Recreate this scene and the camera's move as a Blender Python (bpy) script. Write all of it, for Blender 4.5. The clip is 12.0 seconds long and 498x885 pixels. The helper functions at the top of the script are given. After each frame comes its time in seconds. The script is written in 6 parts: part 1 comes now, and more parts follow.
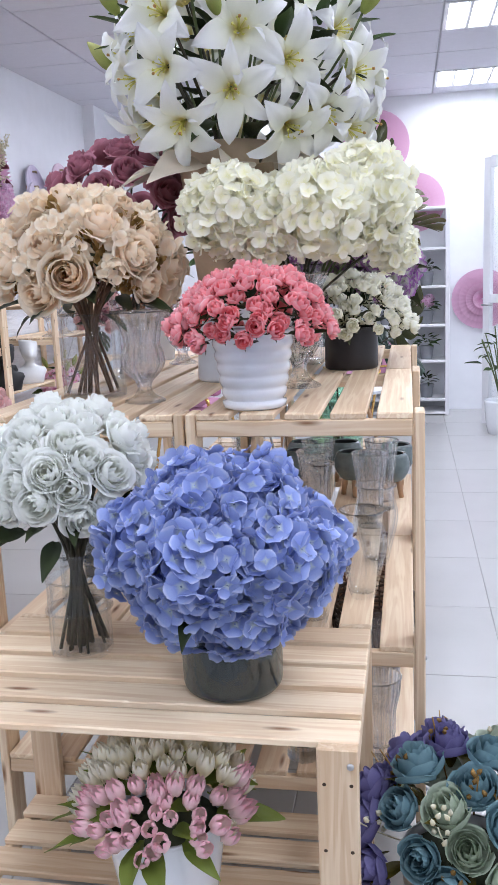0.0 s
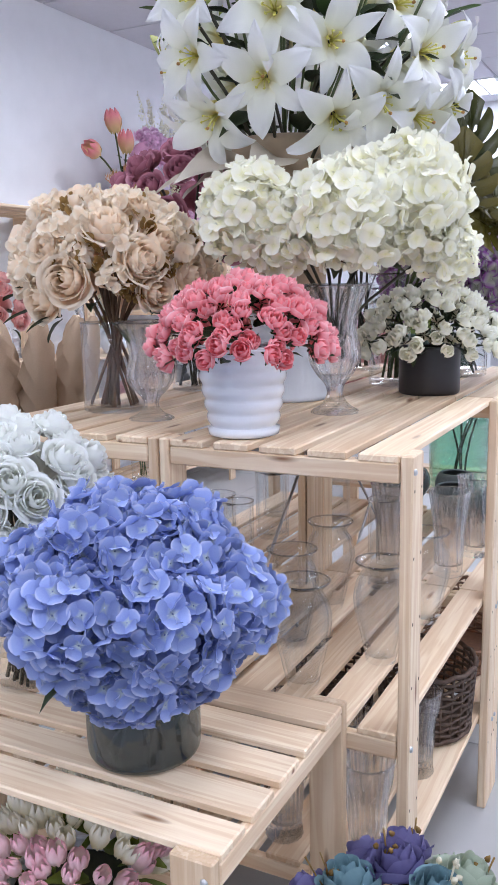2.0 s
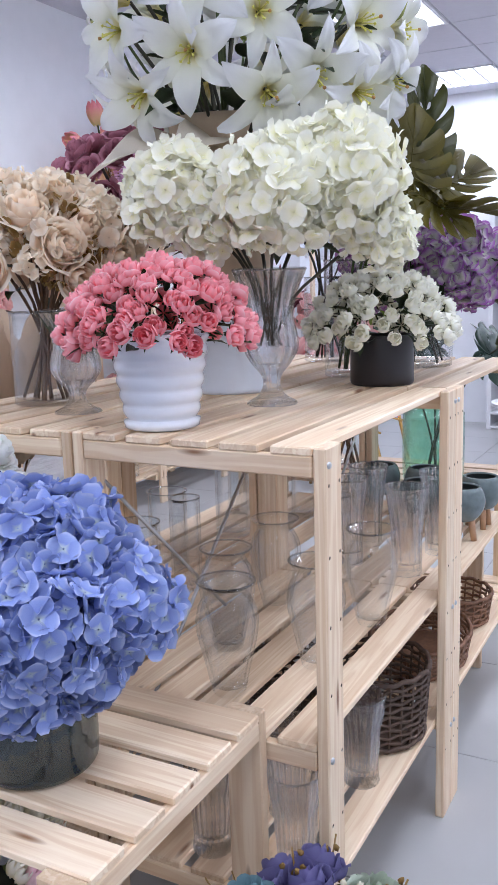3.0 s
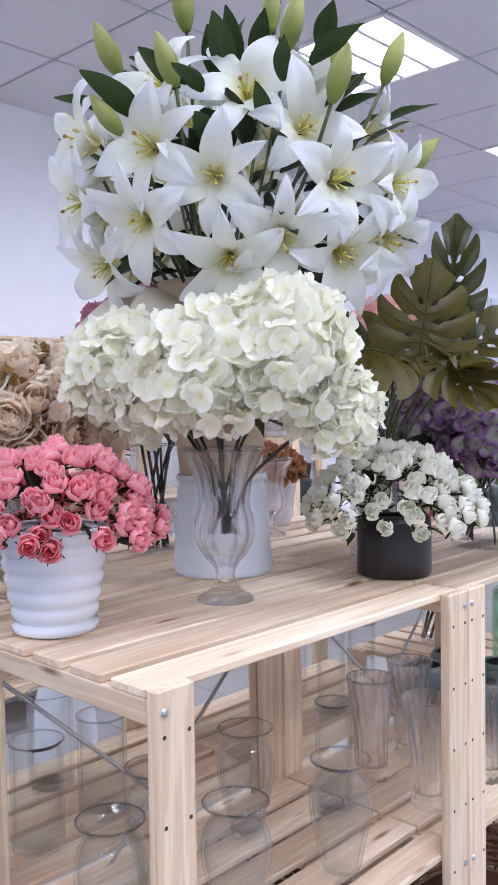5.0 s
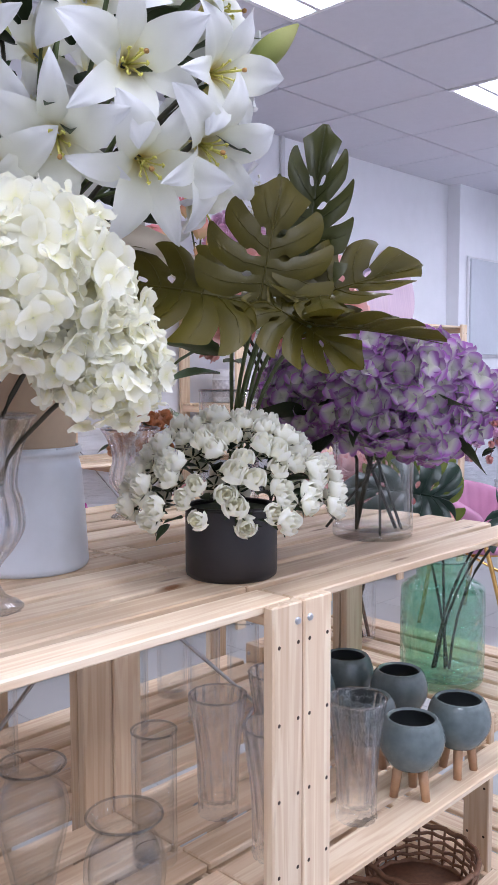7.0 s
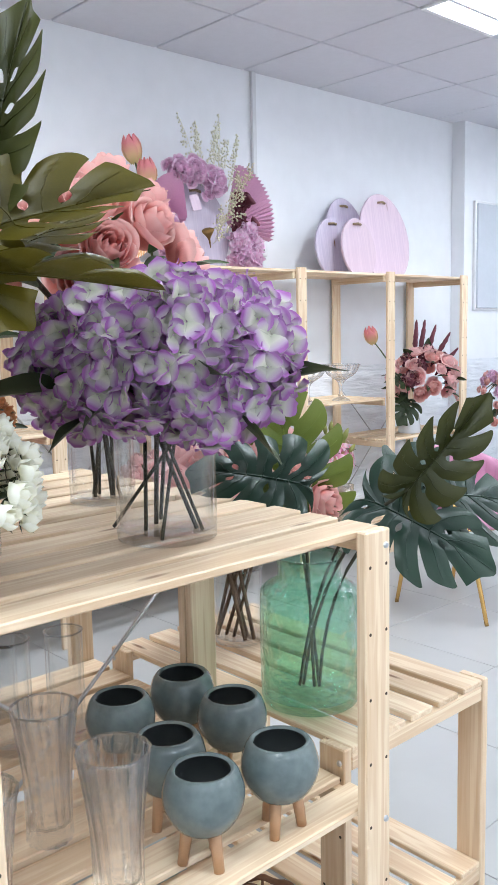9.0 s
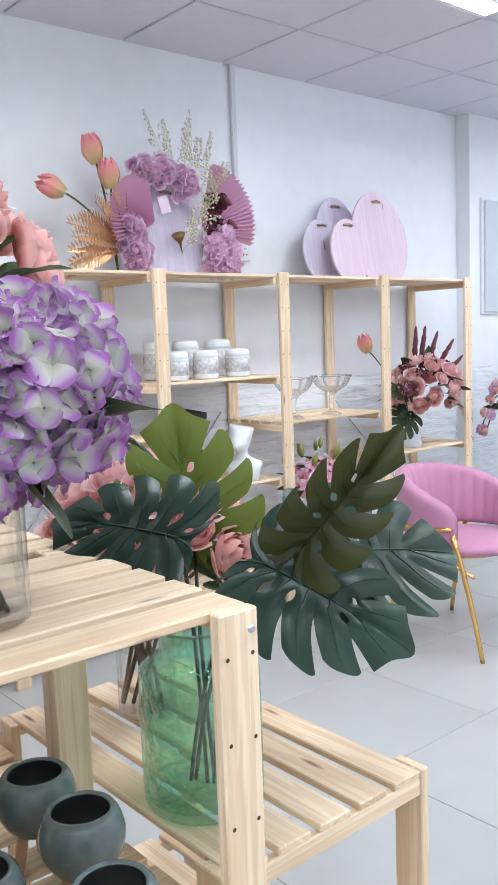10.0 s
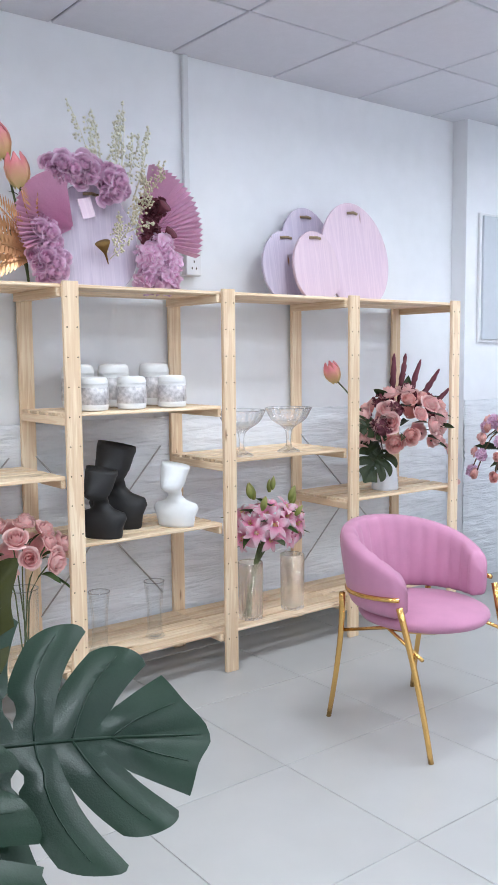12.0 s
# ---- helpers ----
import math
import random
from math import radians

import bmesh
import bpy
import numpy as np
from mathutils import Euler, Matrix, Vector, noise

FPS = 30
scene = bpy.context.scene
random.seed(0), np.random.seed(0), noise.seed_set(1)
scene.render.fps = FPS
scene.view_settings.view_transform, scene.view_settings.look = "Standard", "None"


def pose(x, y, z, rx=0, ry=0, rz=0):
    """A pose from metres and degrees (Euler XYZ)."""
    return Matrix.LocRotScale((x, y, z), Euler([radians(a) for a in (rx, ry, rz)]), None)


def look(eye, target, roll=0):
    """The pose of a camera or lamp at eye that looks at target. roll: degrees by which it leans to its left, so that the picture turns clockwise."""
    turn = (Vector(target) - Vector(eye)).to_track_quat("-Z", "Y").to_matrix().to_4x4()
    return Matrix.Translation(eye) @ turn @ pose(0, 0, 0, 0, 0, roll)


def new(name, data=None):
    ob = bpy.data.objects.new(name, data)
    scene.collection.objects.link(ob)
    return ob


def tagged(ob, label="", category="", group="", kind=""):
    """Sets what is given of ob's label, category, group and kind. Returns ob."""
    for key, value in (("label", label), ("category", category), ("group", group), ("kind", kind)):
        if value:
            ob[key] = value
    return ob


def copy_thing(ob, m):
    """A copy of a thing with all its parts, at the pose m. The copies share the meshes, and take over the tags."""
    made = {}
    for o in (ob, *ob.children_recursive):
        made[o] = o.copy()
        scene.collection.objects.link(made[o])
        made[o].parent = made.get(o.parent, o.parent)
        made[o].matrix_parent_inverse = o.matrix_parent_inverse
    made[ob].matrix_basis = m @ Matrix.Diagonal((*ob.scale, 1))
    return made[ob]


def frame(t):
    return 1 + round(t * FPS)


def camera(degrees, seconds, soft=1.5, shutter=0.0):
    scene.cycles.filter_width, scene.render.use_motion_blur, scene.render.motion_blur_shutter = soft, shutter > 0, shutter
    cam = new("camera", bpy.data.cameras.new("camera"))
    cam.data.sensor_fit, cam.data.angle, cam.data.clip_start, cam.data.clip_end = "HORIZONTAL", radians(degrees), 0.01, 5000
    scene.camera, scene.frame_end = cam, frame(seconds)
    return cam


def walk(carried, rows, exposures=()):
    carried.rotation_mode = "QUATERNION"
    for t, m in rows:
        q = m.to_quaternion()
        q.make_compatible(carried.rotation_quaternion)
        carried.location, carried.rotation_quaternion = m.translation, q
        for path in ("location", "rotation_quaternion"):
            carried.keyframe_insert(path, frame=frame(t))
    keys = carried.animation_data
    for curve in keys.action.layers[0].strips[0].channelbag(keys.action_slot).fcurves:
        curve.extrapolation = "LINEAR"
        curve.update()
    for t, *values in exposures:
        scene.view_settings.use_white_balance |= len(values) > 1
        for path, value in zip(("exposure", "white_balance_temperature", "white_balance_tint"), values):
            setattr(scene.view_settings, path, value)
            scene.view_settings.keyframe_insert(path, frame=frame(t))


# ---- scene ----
cam = camera(32.3, 12.0)
PATH = [
    (0, (-0.024, 0.061, 1.319), (-0.389, 1.99, 0.937), -2.4),
    (0.5, (0.082, 0.197, 1.308), (-0.361, 2.114, 0.95), -2.0),
    (1, (0.149, 0.272, 1.304), (-0.386, 2.165, 0.946), -1.9),
    (1.5, (0.263, 0.354, 1.302), (-0.432, 2.195, 0.947), -1.7),
    (2, (0.388, 0.424, 1.32), (-0.504, 2.177, 0.96), -1.1),
    (2.5, (0.461, 0.485, 1.301), (-0.466, 2.219, 0.938), -1.6),
    (3, (0.507, 0.581, 1.291), (-0.423, 2.314, 0.927), -1.7),
    (3.2, (0.527, 0.641, 1.294), (-0.431, 2.36, 0.938), -1.3),
    (4.8, (0.77, 1.035, 1.387), (-0.557, 2.526, 1.254), -1.1),
    (5, (0.812, 1.075, 1.394), (-0.561, 2.527, 1.309), -0.9),
    (5.5, (0.851, 1.145, 1.393), (-0.554, 2.568, 1.348), -0.6),
    (6, (0.851, 1.241, 1.374), (-0.546, 2.671, 1.312), -0.8),
    (6.5, (0.838, 1.398, 1.375), (-0.542, 2.841, 1.267), -0.3),
    (7, (0.809, 1.564, 1.378), (-0.569, 3.004, 1.214), -0.1),
    (8.8, (0.892, 2.112, 1.384), (-0.571, 3.453, 1.138), -1.3),
    (9, (0.895, 2.168, 1.375), (-0.567, 3.508, 1.119), -1.2),
    (9.5, (0.856, 2.404, 1.386), (-0.619, 3.731, 1.133), -1.2),
    (10, (0.837, 2.595, 1.389), (-0.68, 3.877, 1.149), -2.1),
    (10.5, (0.832, 2.853, 1.388), (-0.8, 3.986, 1.152), -1.5),
    (11, (0.836, 3.032, 1.401), (-0.857, 4.067, 1.152), -0.7),
    (11.5, (0.811, 3.161, 1.41), (-0.852, 4.248, 1.179), -0.8),
    (12, (0.683, 3.308, 1.414), (-0.89, 4.527, 1.217), -0.5),
]
walk(cam, [(t, look(eye, target, roll)) for t, eye, target, roll in PATH],
     exposures=[(0.0, 0.02, 6000, 14), (2.5, 0.04, 5800, 16), (3.2, -0.08, 5750, 16), (4.8, 0.0, 5700, 18), (7.2, -0.07, 5850, 20), (8.8, 0.34, 6050, 6), (9.5, 0.36, 6000, 5), (10.5, 0.19, 6050, 6), (11.0, 0.30, 6050, 6), (12.0, 0.23, 6050, 6)])

# ---- world and exposure ----
world = bpy.data.worlds.new("world")
world.use_nodes = True
world.node_tree.nodes["Background"].inputs[0].default_value = (0.75, 0.82, 1.0, 1)
world.node_tree.nodes["Background"].inputs[1].default_value = 0.3
scene.world = world
LAMP = 24.0

# ---- materials ----


def ramp(nt, fac, stops):
    r = nt.nodes.new("ShaderNodeValToRGB")
    while len(r.color_ramp.elements) < len(stops):
        r.color_ramp.elements.new(0.5)
    for e, (p, c) in zip(r.color_ramp.elements, stops):
        e.position, e.color = p, (*c, 1)
    nt.links.new(fac, r.inputs[0])
    return r.outputs[0]


def mixc(nt, fac, a, b, mode="MIX"):
    m = nt.nodes.new("ShaderNodeMix")
    m.data_type, m.blend_type = "RGBA", mode
    for sock, v in ((m.inputs[0], fac), (m.inputs[6], a), (m.inputs[7], b)):
        if isinstance(v, (int, float)):
            sock.default_value = v
        elif isinstance(v, tuple):
            sock.default_value = (*v, 1)
        else:
            nt.links.new(v, sock)
    return m.outputs[2]


def fresh(name):
    m = bpy.data.materials.new(name)
    m.use_nodes = True
    nt = m.node_tree
    return m, nt, nt.nodes["Principled BSDF"]


def coords(nt, scale=(1, 1, 1), which="Object"):
    tc = nt.nodes.new("ShaderNodeTexCoord")
    mp = nt.nodes.new("ShaderNodeMapping")
    mp.inputs["Scale"].default_value = scale
    nt.links.new(tc.outputs[which], mp.inputs[0])
    return mp.outputs[0]


def noise_of(nt, vec, scale, detail=4.0, distortion=0.0):
    n = nt.nodes.new("ShaderNodeTexNoise")
    n.inputs["Scale"].default_value, n.inputs["Detail"].default_value = scale, detail
    n.inputs["Distortion"].default_value = distortion
    if vec is not None:
        nt.links.new(vec, n.inputs[0])
    return n.outputs[0]


def bump(nt, b, height, strength=0.2, distance=0.002):
    n = nt.nodes.new("ShaderNodeBump")
    n.inputs["Strength"].default_value, n.inputs["Distance"].default_value = strength, distance
    nt.links.new(height, n.inputs["Height"])
    nt.links.new(n.outputs[0], b.inputs["Normal"])


def offset_by_random(nt, vec):
    """Shifts the pattern from object to object."""
    oi = nt.nodes.new("ShaderNodeObjectInfo")
    mul = nt.nodes.new("ShaderNodeMath")
    mul.operation = "MULTIPLY"
    mul.inputs[1].default_value = 37.0
    nt.links.new(oi.outputs["Random"], mul.inputs[0])
    add = nt.nodes.new("ShaderNodeVectorMath")
    nt.links.new(vec, add.inputs[0])
    nt.links.new(mul.outputs[0], add.inputs[1])
    return add.outputs[0], oi.outputs["Random"]


def plain(name, color, rough=0.5, metal=0.0, spot=0.06, scale=30.0, relief=0.1, coat=0.0):
    """A surface with slight mottling at two scales."""
    m, nt, b = fresh(name)
    v = coords(nt)
    a = noise_of(nt, v, scale)
    c = noise_of(nt, v, scale * 0.13, 2)
    dark = tuple(x * (1 - spot * 2) for x in color)
    light = tuple(min(1, x * (1 + spot)) for x in color)
    col = ramp(nt, a, [(0.3, dark), (0.7, light)])
    col = mixc(nt, 0.4, col, ramp(nt, c, [(0.35, dark), (0.65, light)]))
    nt.links.new(col, b.inputs["Base Color"])
    b.inputs["Roughness"].default_value, b.inputs["Metallic"].default_value = rough, metal
    b.inputs["Coat Weight"].default_value = coat
    bump(nt, b, a, relief, 0.001)
    return m


def pine(name, tone=(0.90, 0.76, 0.57), deep=(0.66, 0.44, 0.25), axis=0):
    """Pale planed pine: long grain along one axis, knots, tone that differs from board to board."""
    m, nt, b = fresh(name)
    stretch = [26, 26, 26]
    stretch[axis] = 1.1
    v, rnd = offset_by_random(nt, coords(nt, tuple(stretch)))
    warp = noise_of(nt, v, 1.1, 3, 0.6)
    w = nt.nodes.new("ShaderNodeMath")
    w.operation = "MULTIPLY"
    w.inputs[1].default_value = 9.0
    nt.links.new(warp, w.inputs[0])
    s = nt.nodes.new("ShaderNodeMath")
    s.operation = "SINE"
    w2 = nt.nodes.new("ShaderNodeMath")
    w2.operation = "MULTIPLY"
    w2.inputs[1].default_value = 3.0
    nt.links.new(w.outputs[0], w2.inputs[0])
    nt.links.new(w2.outputs[0], s.inputs[0])
    grain = ramp(nt, s.outputs[0], [(0.0, deep), (0.75, tone)])
    fine = noise_of(nt, v, 6.0, 5)
    col = mixc(nt, 0.5, tone, grain)
    col = mixc(nt, 0.25, col, ramp(nt, fine, [(0.35, deep), (0.6, tone)]))
    kn = nt.nodes.new("ShaderNodeTexVoronoi")
    kn.inputs["Scale"].default_value = 1.0
    kstretch = [16, 16, 16]
    kstretch[axis] = 3.2
    kv, _ = offset_by_random(nt, coords(nt, tuple(kstretch)))
    nt.links.new(kv, kn.inputs[0])
    knot = ramp(nt, kn.outputs["Distance"], [(0.04, (1, 1, 1)), (0.12, (0, 0, 0))])
    col = mixc(nt, knot, col, (0.26, 0.12, 0.05))
    tint = ramp(nt, rnd, [(0.0, (0.80, 0.74, 0.68)), (1.0, (1.08, 1.05, 1.02))])
    col = mixc(nt, 1.0, col, tint, "MULTIPLY")
    nt.links.new(col, b.inputs["Base Color"])
    b.inputs["Roughness"].default_value = 0.5
    bump(nt, b, fine, 0.15, 0.0008)
    return m


def petal(name, base, tip, edge=None, centre=None, through_light=0.35, rough=0.55, vary=0.12, at_share=(0.3, 0.8, 0.94)):
    """Cloth petal: runs from base to tip colour, each petal a little different, light passes through."""
    m, nt, b = fresh(name)
    at = nt.nodes.new("ShaderNodeAttribute")
    at.attribute_name = "reach"
    stops = [(0.0, centre or base), (at_share[0], base), (at_share[1], tip)]
    if edge:
        stops.append((at_share[2], edge))
    col = ramp(nt, at.outputs["Fac"], stops)
    geo = nt.nodes.new("ShaderNodeNewGeometry")
    tint = ramp(nt, geo.outputs["Random Per Island"], [(0.0, (1 - vary * 2,) * 3), (1.0, (1.0,) * 3)])
    col = mixc(nt, 1.0, col, tint, "MULTIPLY")
    n = noise_of(nt, coords(nt), 140.0, 3)
    col = mixc(nt, 0.25, col, ramp(nt, n, [(0.3, tuple(x * 0.88 for x in base)), (0.7, tip)]))
    nt.links.new(col, b.inputs["Base Color"])
    b.inputs["Roughness"].default_value = rough
    b.inputs["Specular IOR Level"].default_value = 0.25
    bump(nt, b, n, 0.25, 0.001)
    tr = nt.nodes.new("ShaderNodeBsdfTranslucent")
    nt.links.new(col, tr.inputs[0])
    mx = nt.nodes.new("ShaderNodeMixShader")
    mx.inputs[0].default_value = through_light
    nt.links.new(b.outputs[0], mx.inputs[1])
    nt.links.new(tr.outputs[0], mx.inputs[2])
    nt.links.new(mx.outputs[0], nt.nodes["Material Output"].inputs[0])
    return m


def glass(name, tint=(0.96, 0.97, 0.98), rough=0.02, wave=0.0, body=0.0, shine=0.07):
    """Blown glass: clear body, mirror gloss that grows at grazing angles."""
    m, nt, b = fresh(name)
    nt.nodes.remove(b)
    tp = nt.nodes.new("ShaderNodeBsdfTransparent")
    tp.inputs[0].default_value = (*tint, 1)
    gl = nt.nodes.new("ShaderNodeBsdfGlossy")
    gl.inputs["Roughness"].default_value = rough
    lw = nt.nodes.new("ShaderNodeLayerWeight")
    lw.inputs[0].default_value = 0.5
    pw = nt.nodes.new("ShaderNodeMath")
    pw.operation = "POWER"
    pw.inputs[1].default_value = 2.6
    nt.links.new(lw.outputs["Facing"], pw.inputs[0])
    fr = nt.nodes.new("ShaderNodeMath")
    fr.operation, fr.use_clamp = "MULTIPLY_ADD", True
    fr.inputs[1].default_value, fr.inputs[2].default_value = 0.62, shine
    nt.links.new(pw.outputs[0], fr.inputs[0])
    mx = nt.nodes.new("ShaderNodeMixShader")
    nt.links.new(fr.outputs[0], mx.inputs[0])
    nt.links.new(tp.outputs[0], mx.inputs[1])
    nt.links.new(gl.outputs[0], mx.inputs[2])
    if wave:
        n = nt.nodes.new("ShaderNodeBump")
        n.inputs["Strength"].default_value, n.inputs["Distance"].default_value = wave, 0.01
        nt.links.new(noise_of(nt, coords(nt), 28.0, 2), n.inputs["Height"])
        nt.links.new(n.outputs[0], gl.inputs["Normal"])
        nt.links.new(n.outputs[0], lw.inputs["Normal"])
    out = mx.outputs[0]
    if body:
        df = nt.nodes.new("ShaderNodeBsdfDiffuse")
        df.inputs[0].default_value = (*tint, 1)
        m2 = nt.nodes.new("ShaderNodeMixShader")
        m2.inputs[0].default_value = body
        nt.links.new(out, m2.inputs[1])
        nt.links.new(df.outputs[0], m2.inputs[2])
        out = m2.outputs[0]
    nt.links.new(out, nt.nodes["Material Output"].inputs[0])
    return m


def pressed(name, tint, share, wavy):
    """Thick pressed glass: bends what stands behind it, in streaks that follow its flutes."""
    m, nt, b = fresh(name)
    nt.nodes.remove(b)
    tp = nt.nodes.new("ShaderNodeBsdfTransparent")
    tp.inputs[0].default_value = (*tint, 1)
    gl = nt.nodes.new("ShaderNodeBsdfGlass")
    gl.inputs["Color"].default_value = (*tint, 1)
    gl.inputs["Roughness"].default_value, gl.inputs["IOR"].default_value = 0.02, 1.45
    n = nt.nodes.new("ShaderNodeBump")
    n.inputs["Strength"].default_value, n.inputs["Distance"].default_value = wavy, 0.004
    nt.links.new(noise_of(nt, coords(nt), 40.0, 2), n.inputs["Height"])
    nt.links.new(n.outputs[0], gl.inputs["Normal"])
    mx = nt.nodes.new("ShaderNodeMixShader")
    mx.inputs[0].default_value = share
    nt.links.new(tp.outputs[0], mx.inputs[1])
    nt.links.new(gl.outputs[0], mx.inputs[2])
    nt.links.new(mx.outputs[0], nt.nodes["Material Output"].inputs[0])
    return m


def glow(name, color, strength):
    m, nt, b = fresh(name)
    b.inputs["Base Color"].default_value = (*color, 1)
    b.inputs["Emission Color"].default_value = (*color, 1)
    b.inputs["Emission Strength"].default_value = strength
    return m


PINE_X, PINE_Y, PINE_Z = (pine("pine_" + "xyz"[i], axis=i) for i in range(3))
WALL = plain("white_wall_paint", (0.87, 0.88, 0.91), 0.7, spot=0.02, scale=9)
CEIL = plain("ceiling_tile_board", (0.66, 0.66, 0.72), 0.75, spot=0.02, scale=160, relief=0.2)
GRID = plain("ceiling_grid_metal", (0.42, 0.42, 0.46), 0.5, spot=0.02)
TILE = plain("floor_tile_porcelain", (0.44, 0.437, 0.43), 0.28, spot=0.03, scale=5, relief=0.02)
GROUT = plain("tile_grout", (0.36, 0.35, 0.34), 0.9)
LIT = glow("lit_tube_cover", (0.93, 0.96, 1.0), LAMP)
STEEL = plain("steel", (0.55, 0.55, 0.56), 0.3, 1.0)
HOLE = plain("peg_hole_dark", (0.06, 0.035, 0.02), 0.9)
GREYBOX = plain("grey_panel_paint", (0.60, 0.63, 0.68), 0.5, spot=0.02)
WHITEPAINT = plain("white_lacquer", (0.82, 0.82, 0.84), 0.35, spot=0.02)
PLASTIC = plain("white_plastic", (0.72, 0.72, 0.74), 0.4, spot=0.02)

# ---- mesh helpers ----


class Shape:
    """Gathers vertices, faces, material slots and the base-to-tip value of every vertex."""

    def __init__(self):
        self.v, self.f, self.m, self.r = [], [], [], []

    def add(self, verts, faces, slot=0, reach=None, mat=None):
        k = len(self.v)
        for p in verts:
            self.v.append(tuple(mat @ Vector(p)) if mat is not None else tuple(p))
        self.r.extend(reach if reach is not None else [0.5] * len(verts))
        self.f.extend([tuple(i + k for i in f) for f in faces])
        self.m.extend([slot] * len(faces))
        return self

    def join(self, other, mat=None, slot=None):
        k = len(self.v)
        for p in other.v:
            self.v.append(tuple(mat @ Vector(p)) if mat is not None else p)
        self.r.extend(other.r)
        self.f.extend([tuple(i + k for i in f) for f in other.f])
        self.m.extend(other.m if slot is None else [slot] * len(other.f))
        return self

    def mesh(self, name, mats, smooth=True):
        me = bpy.data.meshes.new(name)
        me.from_pydata(self.v, [], self.f)
        for m in mats if isinstance(mats, (list, tuple)) else [mats]:
            me.materials.append(m)
        me.polygons.foreach_set("material_index", self.m)
        me.polygons.foreach_set("use_smooth", [smooth] * len(self.f))
        at = me.attributes.new("reach", "FLOAT", "POINT")
        at.data.foreach_set("value", self.r)
        me.update()
        return me


def grid_faces(nu, nv, wrap=False):
    """Faces of a grid of nu rows by nv columns of vertices."""
    out = []
    for i in range(nu - 1):
        for j in range(nv if wrap else nv - 1):
            k = (j + 1) % nv
            out.append((i * nv + j, i * nv + k, (i + 1) * nv + k, (i + 1) * nv + j))
    return out


def lathe(profile, seg=32, slot=0, ripple=None):
    """A turned shape from (radius, height) pairs."""
    s = Shape()
    verts = []
    for r, z in profile:
        for j in range(seg):
            a = 2 * math.pi * j / seg
            q = r * (1 + (ripple(a, z) if ripple else 0))
            verts.append((q * math.cos(a), q * math.sin(a), z))
    s.add(verts, grid_faces(len(profile), seg, True), slot, [i / max(1, len(profile) - 1) for i in range(len(profile)) for _ in range(seg)])
    return s


def tube(points, radius, seg=6, slot=0, taper=1.0):
    """A round rod along a line of points."""
    s = Shape()
    pts = [Vector(p) for p in points]
    verts, reach = [], []
    n = len(pts)
    for i, p in enumerate(pts):
        d = (pts[min(i + 1, n - 1)] - pts[max(i - 1, 0)]).normalized()
        side = d.cross(Vector((0.31, 0.17, 0.93)) if abs(d.z) < 0.9 else Vector((1, 0.1, 0))).normalized()
        up = d.cross(side)
        r = radius * (1 + (taper - 1) * i / max(1, n - 1))
        for j in range(seg):
            a = 2 * math.pi * j / seg
            verts.append(p + side * (r * math.cos(a)) + up * (r * math.sin(a)))
            reach.append(i / max(1, n - 1))
    faces = grid_faces(n, seg, True) + [tuple(range(seg))[::-1], tuple(range((n - 1) * seg, n * seg))]
    return s.add(verts, faces, slot, reach)


def bend(p0, p1, p2, n=7):
    """Points on a curve from p0 to p2, drawn towards p1."""
    a, b, c = Vector(p0), Vector(p1), Vector(p2)
    return [a * (1 - t) ** 2 + b * (2 * t * (1 - t)) + c * t * t for t in (i / (n - 1) for i in range(n))]


def block(x, y, z, bevel=0.002):
    """A box with its centre at the origin and eased edges."""
    s = Shape()
    e = min(bevel, x / 3, y / 3, z / 3)
    verts, faces = [], []
    idx = {}
    for sx in (-1, 1):
        for sy in (-1, 1):
            for sz in (-1, 1):
                for ax in range(3):
                    h = [x / 2 - e, y / 2 - e, z / 2 - e]
                    h[ax] += e
                    idx[(sx, sy, sz, ax)] = len(verts)
                    verts.append((sx * h[0], sy * h[1], sz * h[2]))
    sg = (-1, 1)
    for s1 in sg:
        quad = [(s1, -1, -1), (s1, 1, -1), (s1, 1, 1), (s1, -1, 1)]
        for ax in range(3):
            c = [tuple(q[(k - ax) % 3] for k in range(3)) for q in quad]
            f = [idx[(*p, ax)] for p in c]
            faces.append(tuple(f if s1 > 0 else f[::-1]))
    for ax in range(3):
        o1, o2 = (ax + 1) % 3, (ax + 2) % 3
        for a in sg:
            for b in sg:
                def key(along, flat):
                    p = [0, 0, 0]
                    p[ax], p[o1], p[o2] = along, a, b
                    return idx[(*p, flat)]
                f = (key(-1, o1), key(1, o1), key(1, o2), key(-1, o2))
                faces.append(f if a * b > 0 else f[::-1])
    for sx in sg:
        for sy in sg:
            for sz in sg:
                f = tuple(idx[(sx, sy, sz, ax)] for ax in range(3))
                faces.append(f if sx * sy * sz > 0 else f[::-1])
    return s.add(verts, faces)


def part(name, shape, mats, parent=None, at=None, label="", smooth=True):
    """Links a shape (or a shared mesh) as one object, under a thing or a part."""
    me = shape if isinstance(shape, bpy.types.Mesh) else shape.mesh(name, mats, smooth)
    ob = new(name, me)
    if parent is not None:
        ob.parent = parent
    if at is not None:
        ob.matrix_basis = at
    if label:
        ob["label"] = label
    return ob


def thing(name, label, category, at=None, group="", kind=""):
    ob = new(name)
    ob.empty_display_size = 0.05
    if at is not None:
        ob.matrix_basis = at
    return tagged(ob, label, category, group, kind)


def place(x, y, z, yaw=0.0, scale=1.0):
    return pose(x, y, z, 0, 0, yaw) @ Matrix.Diagonal((scale, scale, scale, 1))


MESHES = {}


